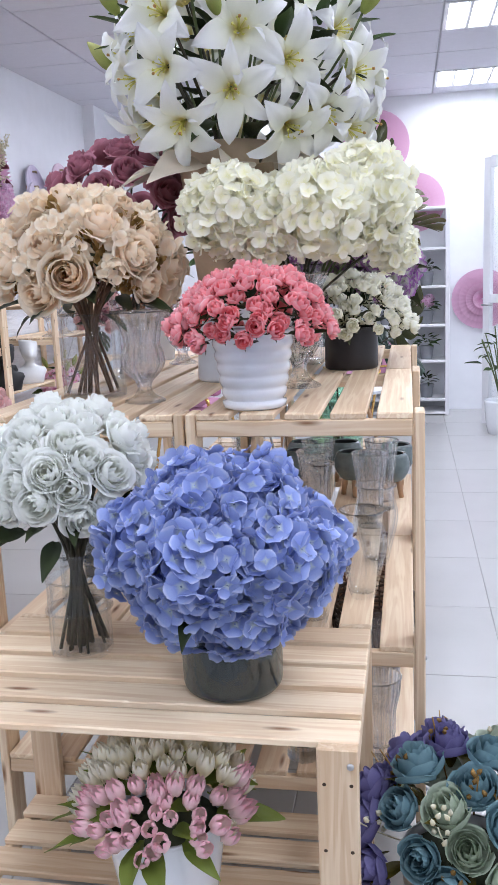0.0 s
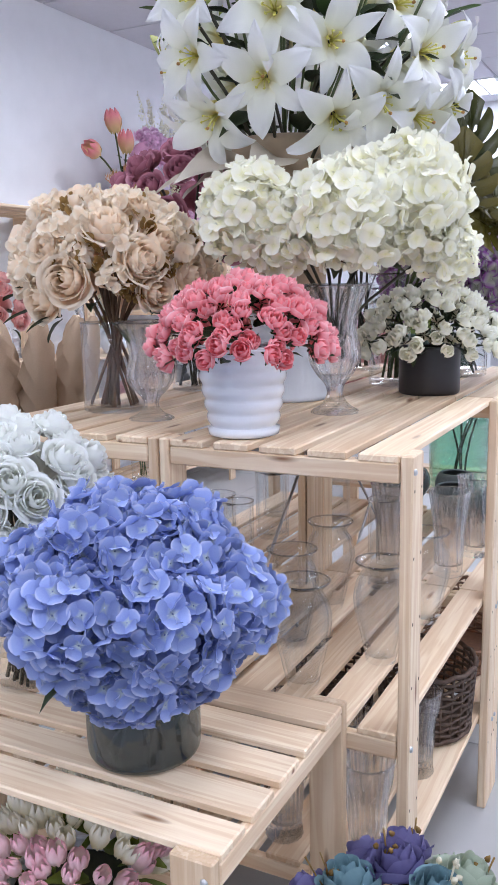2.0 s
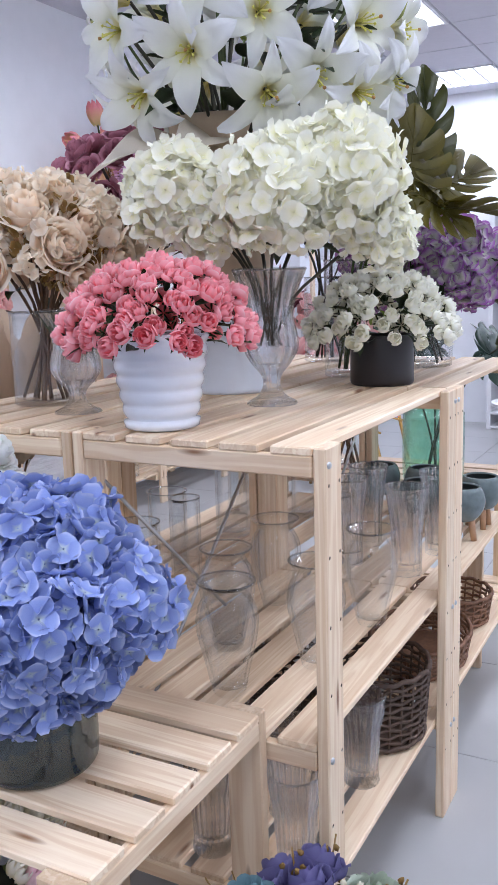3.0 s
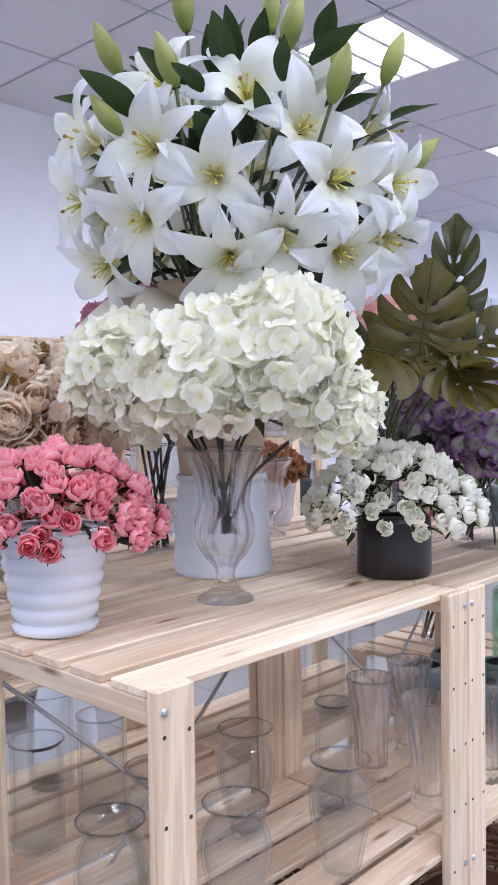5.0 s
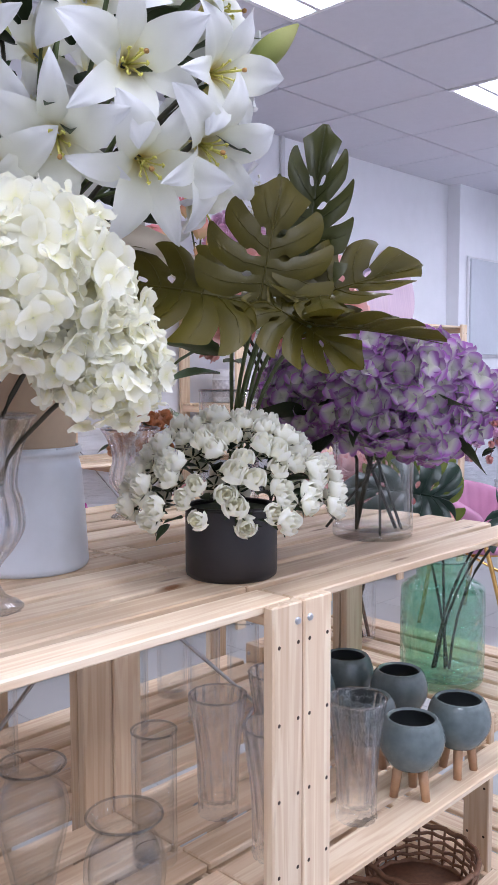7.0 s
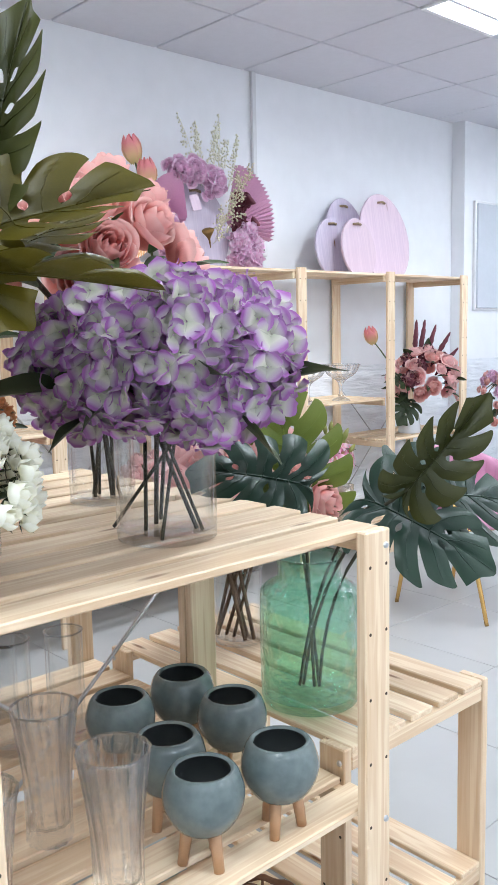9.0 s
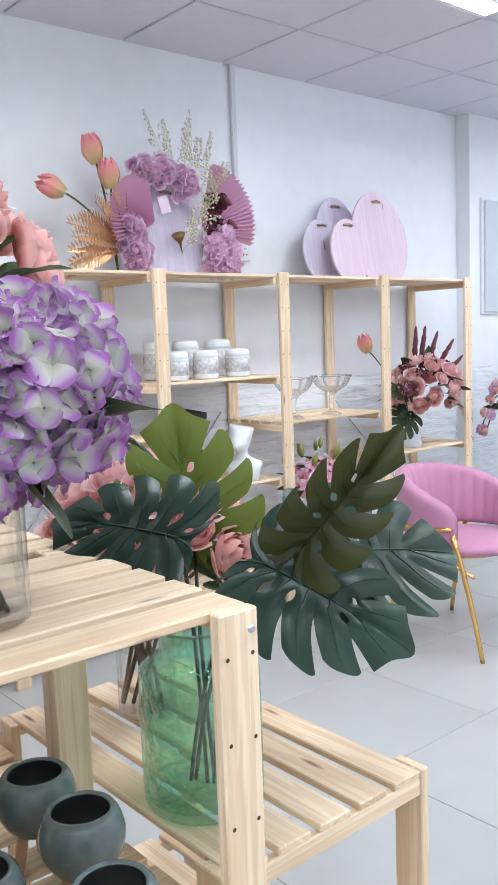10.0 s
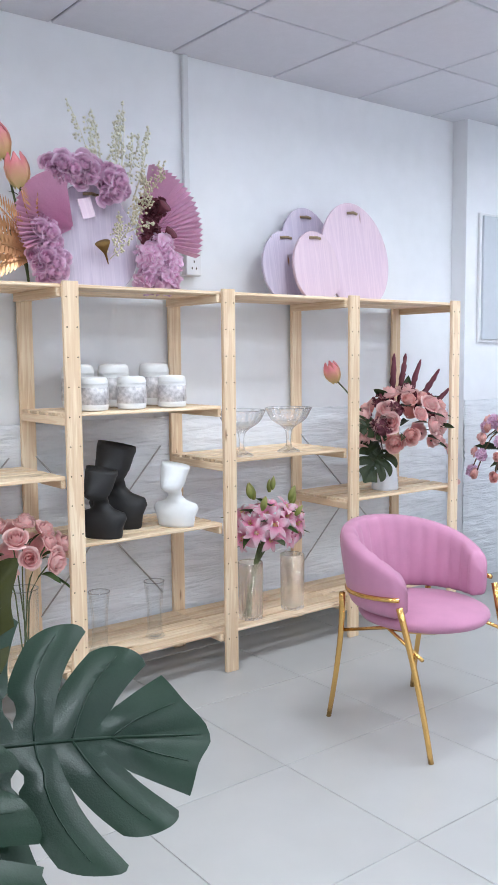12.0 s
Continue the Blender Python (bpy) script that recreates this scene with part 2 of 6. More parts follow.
def board(x, y, z, mat, bevel=0.0025):
    """Shared mesh of an eased board."""
    k = (round(x, 4), round(y, 4), round(z, 4), mat.name)
    if k not in MESHES:
        MESHES[k] = block(x, y, z, bevel).mesh("board", mat, False)
    return MESHES[k]


# ---- the room ----
WEST, EAST, NORTH, SOUTH, TOP = -2.82, 3.4, 8.3, -3.4, 2.828


def slab(name, lo, hi, mat, label, category, kind="structure"):
    s = block(hi[0] - lo[0], hi[1] - lo[1], hi[2] - lo[2], 0.002)
    c = [(a + b) / 2 for a, b in zip(lo, hi)]
    return tagged(part(name, s, mat, at=pose(*c), smooth=False), label, category, kind=kind)


slab("wall_west", (WEST - 0.2, SOUTH, -0.02), (WEST, NORTH + 0.2, TOP + 0.2), WALL, "white painted wall behind the wooden shelving", "wall")
slab("wall_north", (WEST, NORTH, -0.02), (EAST, NORTH + 0.2, TOP + 0.2), WALL, "white painted end wall with pink paper rosettes", "wall")
slab("wall_east", (EAST, SOUTH, -0.02), (EAST + 0.2, NORTH + 0.2, TOP + 0.2), WALL, "plain white painted side wall", "wall")
slab("wall_south", (WEST - 0.2, SOUTH - 0.2, -0.02), (EAST + 0.2, SOUTH, TOP + 0.2), WALL, "plain white painted wall", "wall")
slab("pilaster", (WEST, 7.62, 0), (-2.71, NORTH, TOP), WALL, "white painted pilaster in the corner of the room", "pilaster")

ceiling = Shape()
ceiling.add([(WEST - 0.1, SOUTH - 0.1, TOP + 0.012), (EAST + 0.1, SOUTH - 0.1, TOP + 0.012), (EAST + 0.1, NORTH + 0.1, TOP + 0.012), (WEST - 0.1, NORTH + 0.1, TOP + 0.012)], [(0, 3, 2, 1)], 1)
PITCH, CX, CY = 0.606, -1.62, 3.765
LAMP_CELLS = [(CX + (i + 1) * PITCH * 1.0 - PITCH, CY + j * PITCH) for i, j in [(0, j) for j in (-9, -6, -3, 0, 3, 6)] + [(3, j) for j in (-9, -6, -3, 0, 3, 6)] + [(6, j) for j in (-9, -6, -3, 0, 3, 6)]]
for i in range(-3, 10):
    for j in range(-13, 9):
        x0, y0 = CX + i * PITCH, CY + j * PITCH
        if any(abs(x0 - a) < 0.1 and abs(y0 - b) < 0.1 for a, b in LAMP_CELLS):
            continue
        x1, y1 = min(x0 + PITCH - 0.006, EAST), min(y0 + PITCH - 0.006, NORTH)
        x0, y0 = max(x0 + 0.006, WEST), max(y0 + 0.006, SOUTH)
        if x1 - x0 > 0.03 and y1 - y0 > 0.03:
            ceiling.join(block(x1 - x0, y1 - y0, 0.014, 0.004), pose((x0 + x1) / 2, (y0 + y1) / 2, TOP + 0.007))
tagged(part("ceiling", ceiling, [CEIL, GRID], smooth=False), "suspended ceiling of pale square tiles", "ceiling", kind="structure")


def ceiling_light():
    t = thing("ceiling_light", "square recessed ceiling light with four lit tubes", "light", group="ceiling lights")
    f = Shape()
    w = PITCH - 0.01
    for k in range(5):
        u = -w / 2 + 0.012 + k * (w - 0.024) / 4
        f.join(block(0.024, w, 0.03, 0.002), pose(u, 0, 0.012))
    for sgn in (-1, 1):
        f.join(block(w, 0.022, 0.03, 0.002), pose(0, sgn * (w / 2 - 0.011), 0.0125))
    part("frame", f, WHITEPAINT, t, smooth=False)
    for k in range(4):
        u = -w / 2 + 0.012 + (k + 0.5) * (w - 0.024) / 4
        c = Shape()
        n = 9
        vs = []
        for a in range(n):
            q = math.pi * a / (n - 1)
            for yy in (-w / 2 + 0.022, w / 2 - 0.022):
                vs.append((u + 0.058 * math.cos(q), yy, 0.02 - 0.012 * math.sin(q)))
        c.add(vs, [(2 * a, 2 * a + 1, 2 * a + 3, 2 * a + 2) for a in range(n - 1)])
        part("tube_cover", c, LIT, t)
    return t


first = None
for x0, y0 in LAMP_CELLS:
    m = pose(x0 + PITCH / 2, y0 + PITCH / 2, TOP - 0.004)
    if first is None:
        first = ceiling_light()
        first.matrix_basis = m
    else:
        copy_thing(first, m)

# floor of large tiles on a grout bed
floor = slab("floor", (WEST - 0.2, SOUTH - 0.2, -0.1), (EAST + 0.2, NORTH + 0.2, -0.003), GROUT, "pale grey porcelain tile floor with thin joints", "floor")
floor_me = block(0.597, 0.597, 0.012, 0.0015).mesh("tile", TILE, False)


# ---- pine shelving ----
POST_W, POST_T = 0.065, 0.021
PEG_HOLE = lathe([(0.0001, 0.0), (0.0032, 0.0)], 8).mesh("peg_hole", HOLE)


def shelf_unit(t, length, depth, top, levels, posts=(1, 1, 1, 1), slats=5, brace=False, screws=True):
    """Slatted pine shelving: length along x, depth along y, standing with its corner at the origin of t."""
    def post(x, y, outward):
        p = part("post", board(POST_W, POST_T, top, PINE_Z), None, t, pose(x, y, top / 2))
        z = top - 0.06
        while z > 0.08:
            for dx in (-0.021, 0.021):
                part("peg_hole", PEG_HOLE, None, p, pose(dx, outward * (POST_T / 2 + 0.0006), z - top / 2, 90))
            z -= 0.115
        b = lathe([(0.0, 0.004), (0.003, 0.004), (0.005, 0.0028), (0.006, 0.0)], 10)
        for zz in levels:
            if screws:
                part("bolt", b, STEEL, p, pose(math.copysign(0.02, x - length / 2), outward * POST_T / 2, zz - 0.028 - top / 2, -90 * outward))
    for k, (x, y, o) in enumerate(((POST_W / 2, POST_T / 2, -1), (length - POST_W / 2, POST_T / 2, -1), (POST_W / 2, depth - POST_T / 2, 1), (length - POST_W / 2, depth - POST_T / 2, 1))):
        if posts[k]:
            post(x, y, o)
    inner = depth - 2 * POST_T - 0.004
    for z in levels:
        for x in (0.010, length - 0.010):
            part("rail", board(0.018, inner, 0.034, PINE_Y), None, t, pose(x, depth / 2, z - 0.014 - 0.017))
        w = (inner - (slats - 1) * 0.021) / slats
        for k in range(slats):
            y = POST_T + 0.002 + w / 2 + k * (w + 0.021)
            part("slat", board(length - 0.001, w, 0.014, PINE_X), None, t, pose(length / 2, y, z - 0.007))
    if brace:
        z0, z1 = levels[-1] + 0.1, min(top - 0.1, 1.0)
        for a, b in (((0.06, z0), (length - 0.06, z1)), ((0.06, z1), (length - 0.06, z0))):
            part("cross_brace", tube([(a[0], depth + 0.002 - POST_T, a[1]), (b[0], depth + 0.002 - POST_T, b[1])], 0.004, 6), STEEL, t)
    return t


XF = 0.008          # front face of the display table
D = 0.485           # depth of one row
HIGH, MID, LOWER = 1.043, 0.552, 0.25
# four high units, two rows back to back
for row, (ya, yb) in enumerate(((1.752, 2.516), (2.519, 3.30))):
    t = thing("display_shelf", "pale pine slatted display shelving, waist-high, holding vases", "shelving", pose(XF, ya, 0, 0, 0, 90), "display shelving")
    shelf_unit(t, yb - ya, D, HIGH, (HIGH, MID, LOWER), brace=True)
    t = thing("display_shelf", "pale pine slatted display shelving, waist-high, set back to back with another", "shelving", pose(XF - D - 0.004, ya, 0, 0, 0, 90), "display shelving")
    shelf_unit(t, yb - ya, D, HIGH, (HIGH, MID, LOWER))
LOW = 0.601
t = thing("low_shelf", "low pale pine slatted bench shelf standing against the display", "shelving", pose(-0.872, 1.262, 0), "low shelving")
shelf_unit(t, 0.77, D, LOW, (LOW, 0.17))
t = thing("low_shelf", "low pale pine slatted bench shelf at the far end", "shelving", pose(-0.872, 3.305, 0), "low shelving")
shelf_unit(t, 0.77, D, LOW, (LOW, 0.17))

# wall shelving
BAYS = [(2.52, 3.28, (1.70, 0.96, 0.50, 0.20)), (3.28, 4.043, (1.70, 0.96, 0.68, 0.20)), (4.043, 4.806, (1.70, 0.96, 0.19)), (4.806, 5.555, (1.70, 1.204, 0.682, 0.19)), (5.555, 6.321, (1.70, 0.961, 0.185)), (6.321, 7.09, (1.70, 0.702, 0.185))]
for k, (ya, yb, levels) in enumerate(BAYS):
    t = thing("wall_shelf", "tall pale pine wall shelving bay with vases and ornaments", "shelving", pose(-2.347, ya - POST_W / 2, 0, 0, 0, 90), "wall shelving")
    shelf_unit(t, yb - ya + (POST_W if k == len(BAYS) - 1 else 0), 0.455, 1.71, levels, posts=(1, k == len(BAYS) - 1, 1, k == len(BAYS) - 1), slats=5, screws=False, brace=k in (2, 3, 5))

# ---- flowers and leaves, each kind once ----
RNG = random.Random(7)


def u(a, b):
    return RNG.uniform(a, b)


def facing(pos, normal, spin=0.0, size=1.0, squash=1.0):
    """A pose whose z axis points along normal."""
    q = Vector(normal).normalized().to_track_quat("Z", "Y").to_matrix().to_4x4()
    return Matrix.Translation(pos) @ q @ Matrix.Rotation(spin, 4, "Z") @ Matrix.Diagonal((size, size, size * squash, 1))


def sheet(fn, nu, nv, slot=0, reach=lambda a, b: b):
    """A surface from fn(u in -1..1, v in 0..1)."""
    s = Shape()
    vs, rs = [], []
    for i in range(nv):
        for j in range(nu):
            a, b = -1 + 2 * j / (nu - 1), i / (nv - 1)
            vs.append(fn(a, b))
            rs.append(reach(a, b))
    return s.add(vs, grid_faces(nv, nu), slot, rs)


def rose_mesh(name, mat, petals=20, n=6, opening=1.0, green=None):
    """A cupped bloom of unit size: petals wound round a tight heart, the outer ones bellied with rolled lips."""
    s = Shape()
    for k in range(petals):
        t = (k + 0.3) / petals
        ang = k * 2.39996 + u(-0.2, 0.2)
        belly = (0.13 + 0.74 * t ** 0.85) * u(0.95, 1.05)
        lip = belly * (0.62 + 0.52 * t * opening)
        h = (0.92 + 0.14 * math.sin(math.pi * min(1, t * 1.5)) - 0.46 * t * t * opening) * u(0.95, 1.05)
        half = 1.25 - 0.42 * t
        wob, lean = u(0, 6), u(0.02, 0.05)

        def f(a, b):
            if b < 0.55:
                r = belly * math.sin(math.pi / 2 * b / 0.55) ** 0.7 + 0.02
            else:
                e = (b - 0.55) / 0.45
                r = belly + (lip - belly) * e * e * (3 - 2 * e) + 0.02
            c = max(0.0, (b - 0.72) / 0.28)
            r += 0.13 * t * opening * c * c + lean * a * b + 0.02 * math.sin(5 * a + wob) * b * t
            z = h * b ** 1.15 - 0.20 * h * a ** 4 * b - 0.11 * t * opening * c * c - 0.05 * h * a * a * b
            th = ang + a * half * (0.55 + 0.45 * math.sin(math.pi * (0.1 + 0.75 * b)))
            return (r * math.cos(th), r * math.sin(th), z)
        s.join(sheet(f, n, n, 0, lambda a, b: min(1.0, b * (0.55 + 0.45 * t))))
    if green:
        for k in range(5):
            ang = k * 1.2566
            s.join(sheet(lambda a, b: ((0.1 + 0.85 * b) * math.cos(ang + a * 0.35 * (1 - b)), (0.1 + 0.85 * b) * math.sin(ang + a * 0.35 * (1 - b)), -0.02 + 0.25 * b * b), 3, 4), slot=1)
        return s.mesh(name, [mat, green])
    return s.mesh(name, mat)


def floret(size=1.0):
    s = Shape()
    for k in range(4):
        ang = k * math.pi / 2 + u(-0.15, 0.15)
        lift, cup, tw, wave = u(-0.1, 0.7), u(-0.5, 0.7), u(-0.4, 0.4), u(0, 6)

        def f(a, b):
            w = 0.60 * math.sin(math.pi * min(1, 0.06 + 0.78 * b ** 1.15)) ** 0.75
            r = 0.05 + 0.95 * b * (1 - 0.10 * a * a * b)
            x, y = r, a * w
            z = lift * b * b * 0.7 + cup * a * a * 0.30 * b + tw * a * b * 0.4 + 0.05 * b * math.sin(4 * a + wave)
            return (x * math.cos(ang) - y * math.sin(ang), x * math.sin(ang) + y * math.cos(ang), z)
        s.join(sheet(f, 4, 5))
    return s


def hydrangea_mesh(name, mat, count=95, size=0.30):
    """A round head of unit radius, of many four-petalled florets."""
    s = Shape()
    kinds = [floret() for _ in range(9)]
    for k in range(count):
        z = 1 - 1.72 * (k + 0.5) / count
        r = math.sqrt(max(0, 1 - z * z))
        a = k * 2.39996
        n = Vector((r * math.cos(a), r * math.sin(a), z))
        n = (n + Vector((u(-.9, .9), u(-.9, .9), u(-.7, .8)))).normalized()
        lump = 1 + 0.10 * noise.noise(n * 2.3 + Vector((hash(name) % 1, 0, 0)))
        p = Vector((r * math.cos(a), r * math.sin(a), z * 0.9)) * u(0.70, 1.10) * lump
        s.join(RNG.choice(kinds), facing(p, n, u(0, 6.28), size * u(0.85, 1.2)))
    return s.mesh(name, mat)


def lily_mesh(name, white, yellow, n=9):
    """An open trumpet lily of unit reach: six broad recurved petals with a sunk midrib."""
    s = Shape()
    for k in range(6):
        ang = k * math.pi / 3 + u(-0.10, 0.10)
        wide = 0.225 if k % 2 == 0 else 0.155
        tip = u(1.9, 2.8)
        length = u(0.95, 1.08)
        path = [(0.03, 0.0)]
        for i in range(n + 1):
            phi = 0.45 + (tip - 0.45) * (i / n) ** 1.15
            path.append((path[-1][0] + math.sin(phi) * length / n, path[-1][1] + math.cos(phi) * length / n))
        low = 0.0 if k % 2 == 0 else -0.02
        wav, twist = u(0, 6), u(-0.12, 0.12)

        def f(a, b):
            q = b * n
            i = min(int(q), n - 1)
            e = q - i
            r = path[i + 1][0] * e + path[i][0] * (1 - e)
            z = path[i + 1][1] * e + path[i][1] * (1 - e)
            w = wide * math.sin(math.pi * (0.09 + 0.905 * b) ** 0.95) ** 0.85 + 0.002
            y = a * w
            z += 0.16 * wide * math.sin(math.pi * min(1, abs(a) * 1.15)) * (1 - 0.4 * b) + 0.10 * a * a * (1 - b) * wide * 2 + 0.030 * math.sin(9 * b + wav + 2 * a) * a * a + twist * a * b * b * 0.4 + low
            return (r * math.cos(ang) - y * math.sin(ang), r * math.sin(ang) + y * math.cos(ang), z)
        s.join(sheet(f, 7, n + 1))
    for k in range(6):
        ang = k * math.pi / 3 + 0.4
        c, d = math.cos(ang), math.sin(ang)
        s.join(tube(bend((0.02 * c, 0.02 * d, 0.08), (0.05 * c, 0.05 * d, 0.26), (0.13 * c, 0.13 * d, 0.36), 5), 0.010, 4), slot=1)
        s.join(tube([(0.12 * c - 0.02 * d, 0.12 * d + 0.02 * c, 0.355), (0.135 * c, 0.135 * d, 0.37), (0.12 * c + 0.02 * d, 0.12 * d - 0.02 * c, 0.355)], 0.012, 5), slot=1)
    s.join(tube([(0, 0, 0), (0.03, 0.01, 0.30), (0.09, 0.03, 0.50)], 0.014, 5), slot=1)
    s.join(lathe([(0.001, 0.03), (0.026, 0.015), (0.024, -0.02), (0.001, -0.03)], 7), pose(0.095, 0.03, 0.51), slot=2)
    return s.mesh(name, [white, yellow, ANTHER])


def bud_mesh(name, mat, long=3.0, n=10):
    return lathe([(0.02, 0)] + [(max(0.01, math.sin(math.pi * (0.08 + 0.9 * k / n)) ** 0.8 * (1 - 0.25 * k / n)) * 0.34, long * k / n * 0.5) for k in range(n + 1)], 8, ripple=lambda a, z: 0.06 * math.cos(3 * a)).mesh(name, mat)


def tulip_mesh(name, mat):
    s = Shape()
    for k in range(6):
        ang, out = k * math.pi / 3, 1.0 if k % 2 else 0.9

        def f(a, b):
            r = out * 0.62 * math.sin(math.pi * (0.12 + 0.70 * b)) + 0.04
            th = ang + a * 0.72 * math.sin(math.pi * (0.2 + 0.68 * b))
            return (r * math.cos(th), r * math.sin(th), 1.7 * b - 0.16 * a * a)
        s.join(sheet(f, 5, 6))
    return s.mesh(name, mat)


def blade_mesh(name, mat, width=0.42, fold=0.35, droop=0.5, n=9):
    """A plain lance-shaped leaf of unit length along x."""
    def f(a, b):
        w = width * math.sin(math.pi * (0.05 + 0.93 * b) ** 0.8) * 0.5
        return (b, a * w, fold * abs(a) * w - droop * b * b * 0.5 + 0.02 * math.sin(9 * b) * a)
    return sheet(f, 5, n).mesh(name, mat)


def monstera_mesh(name, mat, ribs=6, cup=0.10, droop=0.35, seed=1):
    """A split leaf of unit length along x: heart-shaped, slit from the margin between its veins, with oval holes by the midrib."""
    R = random.Random(seed)
    s = Shape()
    nl, ns, nw = ribs, 19, 9

    def margin(t):
        """Point of the heart's half outline, from the notch at the stalk (0) to the tip (1)."""
        phi = math.pi * (1 - t)
        rho = 0.49 + 0.16 * math.exp(-((phi - 2.35) / 0.50) ** 2) - 0.10 * math.exp(-((phi - math.pi) / 0.20) ** 2) + 0.06 * math.exp(-(phi / 0.9) ** 2) + 0.09 * math.exp(-(phi / 0.16) ** 2)
        return 0.36 + rho * math.cos(phi), rho * math.sin(phi)

    for side in (-1, 1):
        cuts = [(R.uniform(0.42, 0.60), R.uniform(0.12, 0.18), R.uniform(0.14, 0.22), R.random() < 0.6) for _ in range(nl + 1)]

        def gap(k, sv):
            """Half the width of the cut between two lobes, at a share sv of the way out."""
            if k in (0, nl):
                return 0.0
            split, h0, hl, hole = cuts[k]
            g = 0.125 * max(0.0, (sv - split) / (1 - split)) ** 0.6
            if hole and h0 < sv < h0 + hl:
                g = max(g, 0.15 * math.sqrt(max(0.0, 1 - ((sv - h0 - hl / 2) / (hl / 2)) ** 2)))
            return g

        for k in range(nl):
            def f(a, b):
                w = (a + 1) / 2
                lo, hi = gap(k, b), 1 - gap(k + 1, b)
                t = (k + lo + (hi - lo) * w) / nl
                mx, my = margin(t)
                root = 0.66 * t ** 1.4
                out = b * (1 - ((0.04 * abs(a) ** 4 + 0.15 * (1 - w) ** 1.6) if 0 < k < nl - 1 else 0.0) * b)
                x = root + (mx - root) * out - 0.055 * math.sin(math.pi * out) * min(1, 3 * (1 - t))
                y = my * out
                z = cup * y - droop * (0.75 * y * y + 0.40 * x * abs(x))
                z += 0.020 * math.sin(math.pi * w) * min(1, 3 * out) + 0.02 * math.sin(5 * x + 7 * y + seed) * out
                return (x, side * y, z)
            sh = sheet(f, nw, ns, 0, lambda a, b: b)
            if side < 0:
                sh.f = [q[::-1] for q in sh.f]
            s.join(sh)
            pts = [Vector(f(0.0, i / 9)) + Vector((0, 0, 0.002)) for i in range(9)]
            s.join(tube(pts, 0.0045, 5, 0, 0.3), slot=1)
    mid = [Vector((x, 0, -droop * 0.40 * x * abs(x) + 0.002)) for x in (i / 10 * 0.97 for i in range(0, 11))]
    s.join(tube(mid, 0.010, 6, 0, 0.3), slot=1)
    me = s.mesh(name, [mat, mat])
    bm = bmesh.new()
    bm.from_mesh(me)
    bmesh.ops.remove_doubles(bm, verts=bm.verts, dist=0.0006)
    bm.to_mesh(me)
    bm.free()
    return me


def dome(n, radii, centre, low=-0.25, jitter=0.12):
    """Points spread over the upper part of an egg, with the way that each one faces."""
    out = []
    for k in range(n):
        z = 1 - (1 - low) * (k + 0.5) / n
        r = math.sqrt(max(0, 1 - z * z))
        a = k * 2.39996 + u(-0.2, 0.2)
        d = Vector((r * math.cos(a), r * math.sin(a), z))
        p = Vector((d.x * radii[0], d.y * radii[1], d.z * radii[2])) * (1 - u(0, jitter)) + Vector(centre)
        nm = Vector((d.x / radii[0], d.y / radii[1], d.z / radii[2])).normalized() + Vector((u(-.2, .2), u(-.2, .2), u(-.1, .2)))
        out.append((p, nm))
    return out


ANTHER = plain("anther_brown", (0.36, 0.19, 0.05), 0.8)
STEM = plain("stem_green", (0.09, 0.12, 0.04), 0.6, spot=0.15)
STEM_DARK = plain("stem_dark", (0.055, 0.05, 0.03), 0.65, spot=0.2)
STEM_BROWN = plain("stem_brown", (0.16, 0.09, 0.05), 0.7, spot=0.2)


def leafy(name, a, b, rough=0.4, light=0.12):
    return petal(name, a, b, through_light=light, rough=rough, vary=0.15)


LEAF = leafy("leaf_green", (0.035, 0.065, 0.02), (0.06, 0.10, 0.03))
LEAF_DARK = leafy("leaf_dark", (0.022, 0.035, 0.016), (0.04, 0.055, 0.02))
LEAF_TEAL = leafy("leaf_blue_green", (0.011, 0.028, 0.018), (0.020, 0.045, 0.027), 0.30)
LEAF_OLIVE = leafy("leaf_olive", (0.056, 0.046, 0.004), (0.105, 0.084, 0.008), 0.4, 0.22)
LEAF_DARKOLIVE = leafy("leaf_dark_olive", (0.026, 0.030, 0.007), (0.048, 0.050, 0.011), 0.4, 0.18)
LEAF_BRIGHT = leafy("leaf_bright", (0.13, 0.18, 0.03), (0.21, 0.26, 0.05), 0.4, 0.25)
M_BLUE = petal("petal_blue", (0.26, 0.33, 0.72), (0.42, 0.51, 0.86), centre=(0.66, 0.74, 0.60), edge=(0.68, 0.72, 0.94), vary=0.22, through_light=0.25)
M_WHITE = petal("petal_ivory", (0.98, 0.95, 0.74), (0.98, 0.97, 0.86), centre=(0.88, 0.86, 0.48), vary=0.02, through_light=0.40)
M_PURPLE = petal("petal_purple", (0.74, 0.76, 0.60), (0.62, 0.44, 0.66), centre=(0.50, 0.56, 0.34), edge=(0.42, 0.06, 0.52), vary=0.28, at_share=(0.35, 0.66, 0.84))
M_LILAC = petal("petal_lilac", (0.86, 0.52, 0.74), (0.92, 0.70, 0.85), centre=(0.72, 0.34, 0.54), edge=(0.90, 0.72, 0.86), vary=0.08, through_light=0.42)
M_LILY = petal("petal_lily_white", (0.84, 0.84, 0.66), (0.83, 0.83, 0.85), centre=(0.80, 0.64, 0.04), through_light=0.3, vary=0.03)
M_STAMEN = plain("stamen_yellow", (0.65, 0.60, 0.12), 0.6)
M_CREAM = petal("petal_cream", (0.98, 0.76, 0.53), (0.98, 0.89, 0.75), centre=(0.97, 0.58, 0.34), vary=0.02, through_light=0.40)
M_CREAMF = petal("petal_beige_filler", (0.94, 0.78, 0.58), (0.97, 0.89, 0.75), vary=0.06, through_light=0.5)
